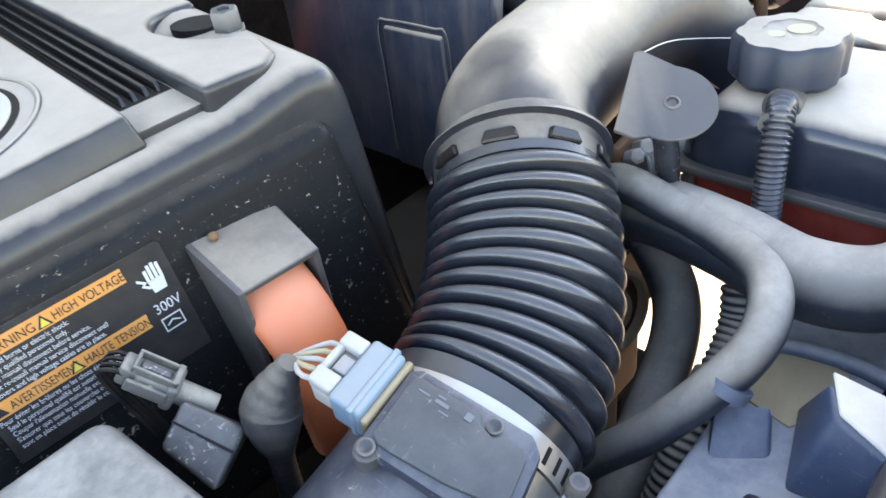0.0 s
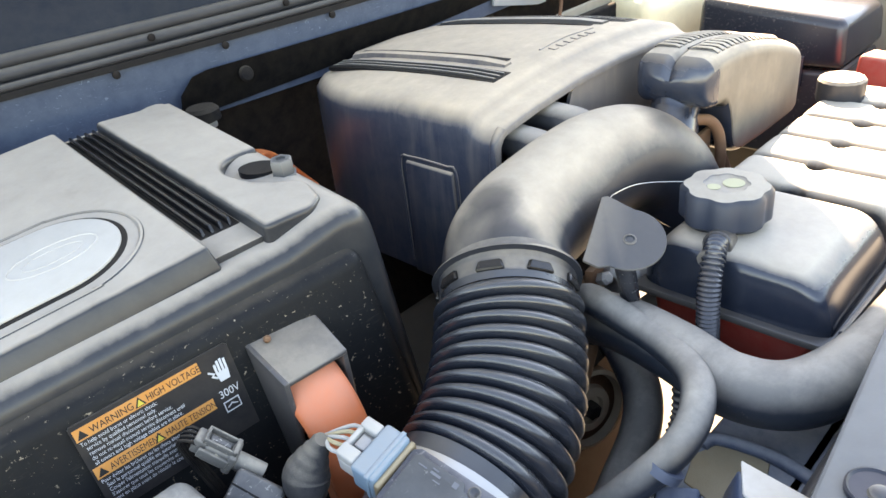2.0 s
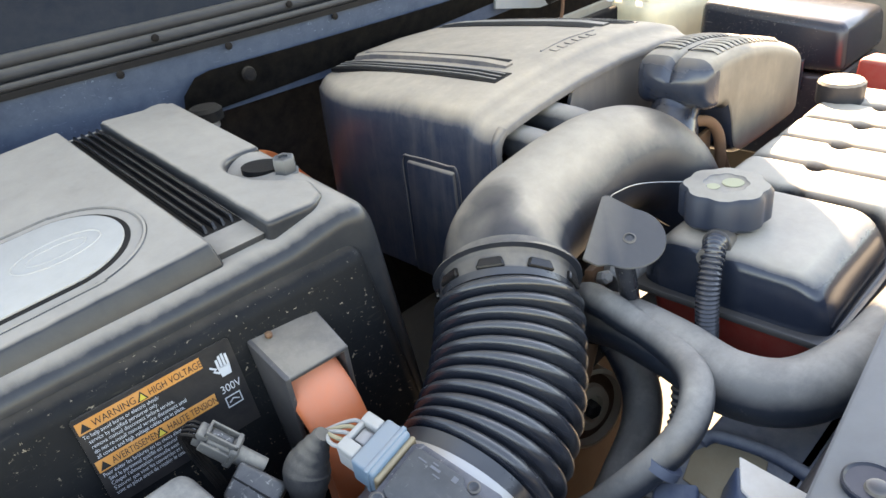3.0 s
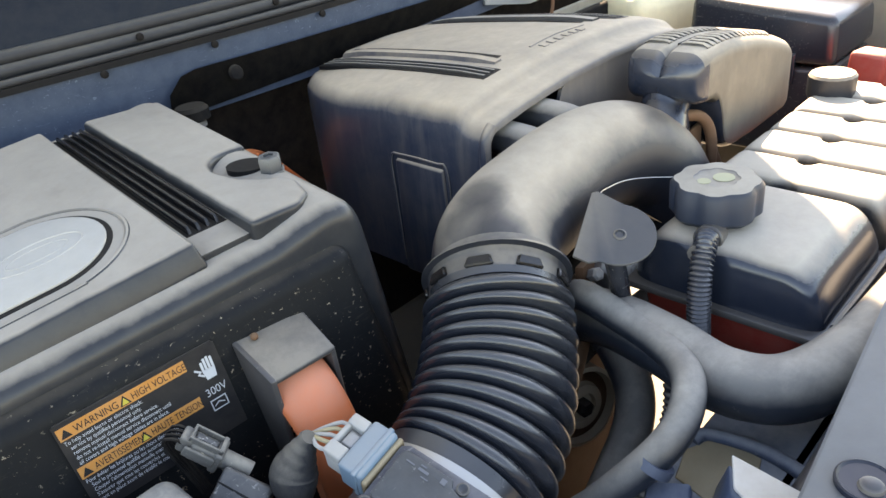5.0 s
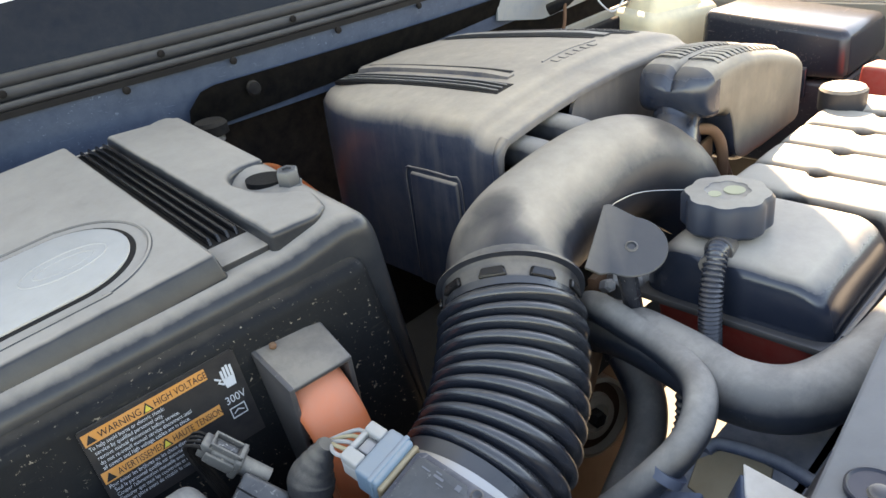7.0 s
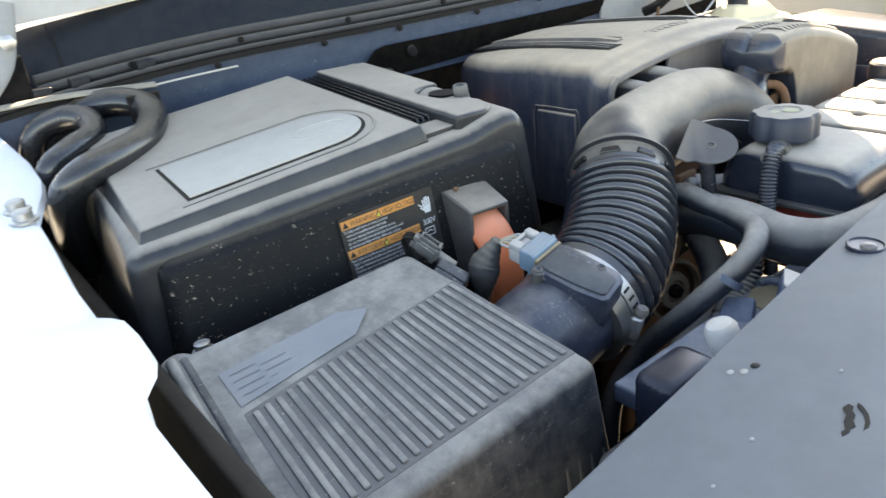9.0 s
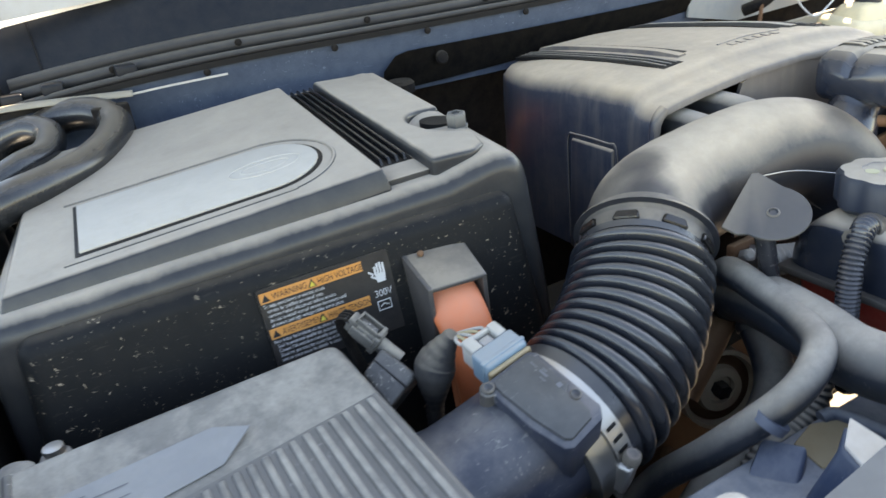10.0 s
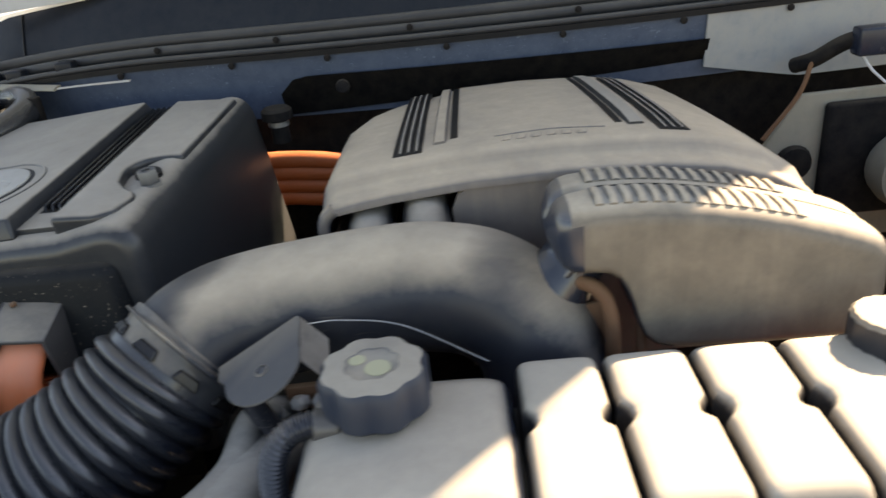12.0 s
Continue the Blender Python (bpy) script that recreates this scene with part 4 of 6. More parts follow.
    icon = [slab([(0.0915, -0.0135), (0.0985, -0.0135), (0.0995, -0.0060), (0.0905, -0.0060)], 0.0004, 0.0007, 0, 1, low)]
    for k, h in enumerate((0.0005, 0.0025, 0.0030, 0.0020)):
        x = 0.0905 + 0.0024 * k
        icon.append(slab([(x, -0.0070), (x + 0.0017, -0.0070), (x + 0.0019, h), (x + 0.0002, h)], 0.0004, 0.0007, 0, 1, low))
    icon.append(slab([(0.0855, -0.0035), (0.0885, -0.0060), (0.0868, -0.0072), (0.0905, -0.0105), (0.0912, -0.0092), (0.0885, -0.0070), (0.0903, -0.0058), (0.0860, -0.0022)], 0.0004, 0.0007, 0, 1, low))
    part("shock_symbol", joined(*icon), PRINT, card, "white shock hazard symbol")
    bk = [slab([(0.0870, -0.0375), (0.0985, -0.0375), (0.0985, -0.0368), (0.0870, -0.0368)], 0.0004, 0.0007, 0, 1, low), slab([(0.0870, -0.0298), (0.0985, -0.0298), (0.0985, -0.0290), (0.0870, -0.0290)], 0.0004, 0.0007, 0, 1, low)]
    for x in (0.0870, 0.0978):
        bk.append(slab([(x, -0.0370), (x + 0.0007, -0.0370), (x + 0.0007, -0.0292), (x, -0.0292)], 0.0004, 0.0007, 0, 1, low))
    bk.append(slab([(0.0890, -0.0345), (0.0925, -0.0325), (0.0965, -0.0345), (0.0965, -0.0338), (0.0925, -0.0315), (0.0890, -0.0338)], 0.0004, 0.0007, 0, 1, low))
    part("book_symbol", joined(*bk), PRINT, card)

    cab = thing("high_voltage_cable", "wide orange high voltage cable sleeve curving out of the cover", "cable", IC @ Vector((0.11, -0.08, -0.14)))
    pts = L([(0.106, -0.015, -0.080), (0.106, -0.055, -0.083), (0.106, -0.084, -0.098), (0.107, -0.098, -0.125), (0.108, -0.102, -0.16), (0.108, -0.102, -0.21)])
    part("sleeve", tube(pts, lambda s, tot: 0.0245 - 0.005 * s / tot, sides=24, flat=0.42, side_dir=IC.to_3x3() @ Vector((1, 0, 0))), ORANGE, cab, "salmon orange smooth sleeve")
    cor = lambda s, tot: 0.016 + 0.002 * math.sin(s * 2 * math.pi / 0.005)
    part("corrugated_end", tube(L([(0.108, -0.06, -0.12), (0.109, -0.075, -0.15), (0.110, -0.08, -0.22)]), cor, sides=16, step=0.001), ORANGE_CABLE, cab, "orange corrugated conduit")


def build_airbox():
    t = thing("air_filter_box", "dusty black plastic air filter box with ribbed lid", "air filter box", (-0.67, 0.29, 0.8))
    c = [Vector(p) for p in ((-0.812, 0.190, 1.014), (-0.537, 0.188, 1.033), (-0.563, 0.393, 1.078), (-0.797, 0.404, 1.066))]
    low = [Vector((p.x + (0.012 if p.x > -0.6 else -0.006), p.y + (-0.012 if p.y < 0.3 else 0.006), 0.90)) for p in c]
    part("lid", hexa([*low, *c], 0.009, 4), LID, t)
    part("base", box(-0.80, -0.535, 0.185, 0.40, 0.72, 0.895, 0.012), PLASTIC, t)
    part("lid_rim", hexa([p + Vector((-0.006 if p.x < -0.6 else 0.006, -0.006 if p.y < 0.3 else 0.006, -0.02)) for p in low] + [p + Vector((-0.006 if p.x < -0.6 else 0.006, -0.006 if p.y < 0.3 else 0.006, 0.0)) for p in low], 0.003, 2), PLASTIC, t)
    # on the lid: x from left to right, y towards the front, from the far left corner
    def on(u, v, h=0.0):
        a, b = c[3].lerp(c[2], u), c[0].lerp(c[1], u)
        up = (c[2] - c[3]).cross(c[3] - c[0]).normalized()
        if up.z < 0:
            up = -up
        return a.lerp(b, v) + up * h

    n = 22
    for k in range(n):
        u = 0.155 + 0.80 * k / (n - 1)
        v0 = 0.41 - 0.13 * (u - 0.155)
        du = 0.0125
        r = [on(u - du, v0, -0.004), on(u + du, v0, -0.004), on(u + du, 0.91, -0.004), on(u - du, 0.91, -0.004)]
        q = [on(u - du * 0.78, v0 + 0.008, 0.0024), on(u + du * 0.78, v0 + 0.008, 0.0024), on(u + du * 0.78, 0.90, 0.0024), on(u - du * 0.78, 0.90, 0.0024)]
        part("rib", hexa([r[3], r[2], r[1], r[0], q[3], q[2], q[1], q[0]], 0.0014, 2), LID, t)
    bed = bmesh.new()
    low = [bed.verts.new(on(u, v, -0.001)) for u, v in ((0.125, 0.402), (0.982, 0.300), (0.982, 0.918), (0.125, 0.918))]
    high = [bed.verts.new(on(u, v, 0.0005)) for u, v in ((0.125, 0.402), (0.982, 0.300), (0.982, 0.918), (0.125, 0.918))]
    bed.faces.new(high)
    bed.faces.new(low[::-1])
    for i in range(4):
        bed.faces.new((low[i], low[(i + 1) % 4], high[(i + 1) % 4], high[i]))
    part("rib_bed", bed, SCUFFED, t, "dark scuffed field between the ribs")
    part("edge_rim", tube([on(0.022, v, 0.001) for v in (0.03, 0.25, 0.5, 0.75, 0.97)], 0.0052, sides=12, step=0.01), LID, t, "raised rounded rim along the lid")
    # dark half-sunk tube; its colour paints the shade of a groove
    part("groove_shade", tube([on(0.062, v, -0.0026) for v in (0.03, 0.25, 0.5, 0.75, 0.97)], 0.0042, sides=10, step=0.01), SCUFFED, t)
    st = [(0.125, 0.185), (0.57, 0.165), (0.655, 0.235), (0.56, 0.315), (0.13, 0.370)]
    bm = bmesh.new()
    hi = [bm.verts.new(on(u, v, 0.0012 + (0.004 if u > 0.6 else 0))) for u, v in st]
    lo = [bm.verts.new(on(u, v, 0.0004 + (0.004 if u > 0.6 else 0))) for u, v in st]
    bm.faces.new(hi)
    bm.faces.new(lo[::-1])
    for i in range(5):
        bm.faces.new((lo[i], lo[(i + 1) % 5], hi[(i + 1) % 5], hi[i]))
    stick = part("sticker", bm, FOIL, t, "peeling faded silver sticker")
    for k in range(7):
        bmb = bmesh.new()
        v0 = 0.215 + 0.019 * k
        u0, u1 = ((0.15, 0.24), (0.25, 0.34))[k % 2]
        vs = [bmb.verts.new(on(u, v, 0.0016)) for u, v in ((u0, v0), (u1, v0), (u1, v0 + 0.005), (u0, v0 + 0.005))]
        bmb.faces.new(vs)
        part("text_bar", bmb, FADED_INK, stick)
    # lugs and a bolt along the far edge
    lug = lathe([(0.014, -0.09), (0.014, 0.0), (0.010, 0.003)], 16, Matrix.Translation(on(0.05, -0.04, -0.016)))
    part("lug", lug, LID, t)
    part("bolt", lathe([(0.010, -0.04), (0.010, -0.002), (0.007, 0.0), (0.007, 0.005), (0.005, 0.006)], 12, Matrix.Translation(on(0.155, -0.09, -0.022))), STEEL, t, "grey bolt head")
    # spikes of the front corner ribs
    for k in range(4):
        x = -0.585 + 0.014 * k
        part("gusset", hexa([(x, 0.172, 0.90), (x + 0.004, 0.172, 0.90), (x + 0.004, 0.19, 0.90), (x, 0.19, 0.90), (x, 0.186, 0.985), (x + 0.004, 0.186, 0.985), (x + 0.004, 0.19, 0.985), (x, 0.19, 0.985)], 0.001, 1), PLASTIC, t)


def build_left_hoses():
    t = thing("heater_hose_pair", "pair of dusty black heater hoses bent round behind the cover", "hoses", (-0.7, 0.75, 1.1))
    part("outer_hose", tube([(-0.775, 0.76, 1.03), (-0.785, 0.715, 1.095), (-0.782, 0.682, 1.140), (-0.760, 0.671, 1.160), (-0.722, 0.690, 1.164), (-0.680, 0.728, 1.166), (-0.650, 0.785, 1.172), (-0.640, 0.830, 1.182), (-0.660, 0.868, 1.190), (-0.70, 0.895, 1.184), (-0.76, 0.915, 1.150), (-0.79, 0.92, 1.08)], 0.0185, sides=20), LEFT_HOSE, t)
    part("inner_hose", tube([(-0.770, 0.82, 1.05), (-0.785, 0.79, 1.110), (-0.776, 0.772, 1.150), (-0.745, 0.785, 1.164), (-0.715, 0.815, 1.168), (-0.708, 0.852, 1.180), (-0.73, 0.880, 1.184), (-0.765, 0.900, 1.165), (-0.785, 0.905, 1.10)], 0.0155, sides=20), LEFT_HOSE, t)
    part("clip", box(-0.660, -0.620, 0.83, 0.842, 1.165, 1.200, 0.003), DARK, t)

# ---------------------------------------------------------------- intake duct


def build_intake():
    t = thing("air_intake_duct", "black ribbed rubber bellows and dusty plastic elbow of the air intake", "air intake", (-0.3, 0.34, 0.95))
    # outlet of the filter box and the sensor housing
    part("outlet", tube([(-0.60, 0.283, 0.985), (-0.545, 0.283, 0.992), (-0.505, 0.283, 1.000), (-0.455, 0.286, 1.010)], lambda s, tot: 0.060 - 0.010 * min(1, s / (0.5 * tot)), sides=28), DUCT, t)
    line = [(-0.445, 0.287, 1.008), (-0.405, 0.294, 1.018), (-0.365, 0.309, 1.034), (-0.330, 0.331, 1.054), (-0.305, 0.352, 1.074)]

    def bellow(s, tot):
        if s < 0.022:
            return 0.0545 + 0.002 * s / 0.022
        if s > tot - 0.006:
            return 0.0525
        k = (s - 0.022) / (tot - 0.028)
        return 0.0505 - 0.0015 * k + 0.0092 * abs(math.sin(k * 11 * math.pi)) ** 0.55

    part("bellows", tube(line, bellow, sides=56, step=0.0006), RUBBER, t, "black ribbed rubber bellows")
    elbow = [(-0.311, 0.347, 1.066), (-0.295, 0.3605, 1.0785), (-0.282, 0.372, 1.0865), (-0.262, 0.3845, 1.0905), (-0.235, 0.394, 1.0920), (-0.205, 0.399, 1.0935), (-0.150, 0.403, 1.0975), (-0.100, 0.402, 1.0985), (-0.055, 0.396, 1.089), (-0.022, 0.382, 1.062), (-0.008, 0.365, 1.015)]

    def bend(s, tot):
        if s < 0.024:
            return 0.0520
        if s < 0.0255:
            return 0.0520 + 0.0075 * (s - 0.024) / 0.0015
        if s < 0.0285:
            return 0.0595
        if s < 0.0305:
            return 0.0530
        return 0.0512 + 0.0026 * min(1.0, (s - 0.0305) / 0.08) - 0.002 * (s - 0.03) / tot

    el = part("elbow", tube(elbow, bend, sides=44, step=0.0015), PIPE, t, "tan dust-covered plastic elbow pipe")
    part("cuff", tube(elbow[:2] + [Vector(elbow[1]).lerp(Vector(elbow[2]), 0.1)], lambda s, tot: 0.0535 if s < tot - 0.003 else 0.0555, sides=44, step=0.002), CUFF, t, "dusty rubber cuff with lock teeth")
    d = (Vector(elbow[1]) - Vector(elbow[0])).normalized()
    centre = Vector(elbow[0]).lerp(Vector(elbow[1]), 0.62)
    for k in range(9):
        a = 2 * math.pi * k / 9
        m = pointing(centre, d) @ Matrix.Rotation(a, 4, "Z")
        part("lock_tooth", moved(hexa([(0.052, -0.011, -0.0040), (0.0560, -0.011, -0.0040), (0.0560, 0.011, -0.0040), (0.052, 0.011, -0.0040), (0.052, -0.009, 0.0045), (0.0556, -0.008, 0.0040), (0.0556, 0.008, 0.0040), (0.052, 0.009, 0.0045)], 0.001, 1), m), GLOSS_BLACK, el)
    # steel band clamp at the sensor end
    p0, p1 = Vector(line[0]), Vector(line[1])
    ax = (p1 - p0).normalized()
    band = lathe([(0.0568, -0.007), (0.0578, -0.007), (0.0578, 0.007), (0.0568, 0.007)], 44, pointing(p0 + ax * 0.004, ax))
    clamp = part("band_clamp", band, STEEL, t, "bright steel worm-drive band clamp")
    part("housing_ring", lathe([(0.0520, -0.026), (0.0560, -0.025), (0.0566, -0.020), (0.0566, -0.008), (0.0545, -0.007)], 44, pointing(p0 + ax * 0.004, ax)), SILVER, t, "satin silver housing ring")
    part("worm_housing", moved(box(-0.008, 0.008, -0.006, 0.006, -0.012, 0.012, 0.003), pointing((-0.434, 0.2315, 1.000), (0.12, -0.25, 1))), STEEL, clamp)
    part("worm_screw", lathe([(0.0040, -0.020), (0.0040, 0.013), (0.0062, 0.0135), (0.0062, 0.019), (0.0050, 0.0205), (0.0005, 0.0200)], 8, pointing((-0.434, 0.2300, 1.000), (0.12, -0.25, 1))), GREY_TAB, clamp, "slotted worm screw")
    for k in range(16):
        a = math.radians(150 + 9 * k)
        part("band_slot", moved(box(0.0576, 0.0582, -0.0012, 0.0012, -0.0042, 0.0042, 0.0), pointing(p0 + ax * 0.004, ax) @ Matrix.Rotation(a, 4, "Z")), SLOT, clamp)
    # air-flow sensor standing on the housing
    sm = frame_of((-0.4705, 0.272, 1.062), (0.99, 0.10, 0.16), (-0.08, 0.95, 0.28))
    lid_out = [(-0.0215, 0.0160), (-0.0190, 0.0205), (0.0115, 0.0215), (0.0145, 0.0190), (0.0150, -0.0135), (0.0105, -0.0160), (0.0085, -0.0230), (0.0120, -0.0265), (0.0112, -0.0360), (0.0080, -0.0400), (-0.0115, -0.0430), (-0.0150, -0.0400), (-0.0195, -0.0170), (-0.0215, 0.0080)]
    wide = [(x * 1.22 + 0.0005, y * 1.10 - 0.0002) for x, y in ((-0.0215, 0.0180), (-0.0190, 0.0225), (0.0125, 0.0235), (0.0155, 0.0190), (0.0165, -0.0330), (0.0110, -0.0400), (-0.0120, -0.0430), (-0.0160, -0.0400), (-0.0205, -0.0170))]
    s = part("sensor_plate", moved(slab(lid_out, -0.004, 0.0040, 0.0008, 2), sm), SENSOR_LID, t, "black air-flow sensor lid")
    part("sensor_base", moved(slab(wide, -0.050, 0.0016, 0.002, 2), sm), DUCT, t, "mottled blue-black sensor base")
    post = part("screw_post", moved(lathe([(0.0066, -0.030), (0.0062, 0.0005), (0.0052, 0.0015)], 18, Matrix.Translation((-0.0250, 0.0195, 0.0))), sm), PLASTIC, t, "round screw post")
    part("torx_screw", moved(lathe([(0.0042, 0.001), (0.0042, 0.0030), (0.0030, 0.0036), (0.0018, 0.0026), (0.0006, 0.0022)], 16, Matrix.Translation((-0.0250, 0.0195, 0.0))), sm), GREY_TAB, post, "dull screw")
    part("torx_screw", moved(lathe([(0.0040, 0.001), (0.0040, 0.0028), (0.0030, 0.0034), (0.0018, 0.0024), (0.0006, 0.0020)], 16, Matrix.Translation((0.0140, -0.0208, 0.0))), sm), GREY_TAB, s, "small dull screw")
    for k, (x, y, w, h) in enumerate(((0.0085, 0.0100, 0.0010, 0.0060), (0.0110, 0.0030, 0.0010, 0.0040), (0.0080, 0.0000, 0.0018, 0.0070), (0.0050, -0.0020, 0.0008, 0.0050))):
        part("print_bar", moved(slab([(x, y), (x + w, y), (x + w, y + h), (x, y + h)], 0.0041, 0.0043), sm), FADED_INK, s)
    part("print_patch", moved(slab([(0.0085, -0.0115), (0.0122, -0.0115), (0.0122, -0.0080), (0.0085, -0.0080)], 0.0041, 0.0043), sm), FADED_INK, s)

    c = thing("sensor_connector", "blue-grey plastic wiring connector plugged into the air-flow sensor", "connector", (-0.478, 0.325, 1.06))
    cm = frame_of((-0.474, 0.320, 1.068), (0.99, 0.10, 0.16), (-0.10, 0.95, 0.22))
    part("sleeve", moved(joined(box(-0.0190, 0.0170, -0.0185, 0.0, -0.012, 0.0110, 0.0025), box(-0.0198, 0.0178, -0.0150, -0.0115, -0.0125, 0.0118, 0.001)), cm), CONNECTOR, c, "blue-grey ridged outer sleeve")
    rear = part("rear_housing", moved(joined(box(-0.0165, 0.0145, 0.0, 0.0140, -0.011, 0.003, 0.002), box(-0.0165, -0.0070, 0.0, 0.0140, 0.002, 0.0100, 0.0015), box(0.0065, 0.0145, 0.0, 0.0140, 0.002, 0.0100, 0.0015), box(-0.008, 0.007, 0.0105, 0.0140, 0.002, 0.0085, 0.001)), cm), GREY_WHITE, c, "grey-white rear housing with a latch window")
    part("latch", moved(box(-0.0050, 0.0045, 0.0015, 0.0095, 0.002, 0.0060, 0.001), cm), ALLOY, rear, "dirty latch")
    part("gasket", moved(box(-0.0195, 0.0175, -0.0225, -0.0180, -0.014, 0.008, 0.002), cm), GASKET, c, "crumbling brown gasket")
    for k in range(5):
        x = -0.010 + 0.005 * k
        part("wire", tube([cm @ Vector((x - 0.001, 0.0125, 0.0)), cm @ Vector((x - 0.004, 0.022, 0.001)), Vector((-0.486 - 0.001 * k, 0.353 + 0.0015 * k, 1.069 - 0.001 * k)), Vector((-0.497, 0.354, 1.058)), Vector((-0.503, 0.354, 1.035))], 0.0014, sides=8), WIRE_TAN if k % 2 else GREY_WHITE, c)
    part("boot", tube([(-0.490, 0.348, 1.074), (-0.492, 0.350, 1.070), (-0.502, 0.355, 1.052), (-0.506, 0.354, 1.040), (-0.507, 0.356, 1.020), (-0.507, 0.360, 1.000), (-0.508, 0.362, 0.95)], lambda s, tot: 0.0050 + 0.0104 * min(1.0, s / 0.027) - 0.0085 * min(1.0, max(0, s - 0.034) / 0.028) + 0.0003 * math.sin(s * 900), sides=20, step=0.002), TAPE, c, "grimy fabric-taped wiring boot")

    # resonance tab on its stalk
    g = thing("duct_bracket_tab", "flat grey plastic tab on a stalk beside the elbow", "bracket", (-0.215, 0.31, 1.03))
    tm = frame_of((-0.216, 0.299, 1.100), (0.86, -0.49, 0.14), (0.5, 0.77, 0.4))
    out = [(-0.042, -0.002), (-0.034, -0.013), *arc(-0.001, 0.002, 0.030, 215, 410, 18), (0.006, 0.047), (0.001, 0.048)]
    tab = part("tab", moved(slab(out, -0.0012, 0.0012, 0.0006, 1), tm), GREY_TAB, g)
    tip, side = tm @ Vector((0.004, 0.047, 0)), tm @ Vector((0.028, 0.012, 0))
    off = Vector((0.018, -0.006, -0.016))
    thick = Vector((0.0015, 0.0015, -0.001))
    part("flange", hexa([side + off, side + off + thick, tip + off + thick, tip + off, side, side + thick, tip + thick, tip], 0.0004, 1), COVER, g, "bent-over tab edge")
    part("pin", lathe([(0.0052, -0.003), (0.0052, 0.0018), (0.0038, 0.0026), (0.0028, 0.001), (0.0012, 0.0006)], 16, tm), GREY_TAB, tab, "small pin hole boss")
    part("stalk", tube([tm @ Vector((-0.012, -0.012, -0.003)), tm @ Vector((-0.010, -0.018, -0.025)), tm @ Vector((-0.006, -0.022, -0.055))], 0.008, sides=12), PLASTIC, g)
    part("tie_wire", tube([(-0.188, 0.336, 1.113), (-0.165, 0.345, 1.108), (-0.12, 0.343, 1.100), (-0.06, 0.31, 1.085)], 0.0005, sides=6), STEEL, g, "thin metal wire")


# ---------------------------------------------------------------- engine cover


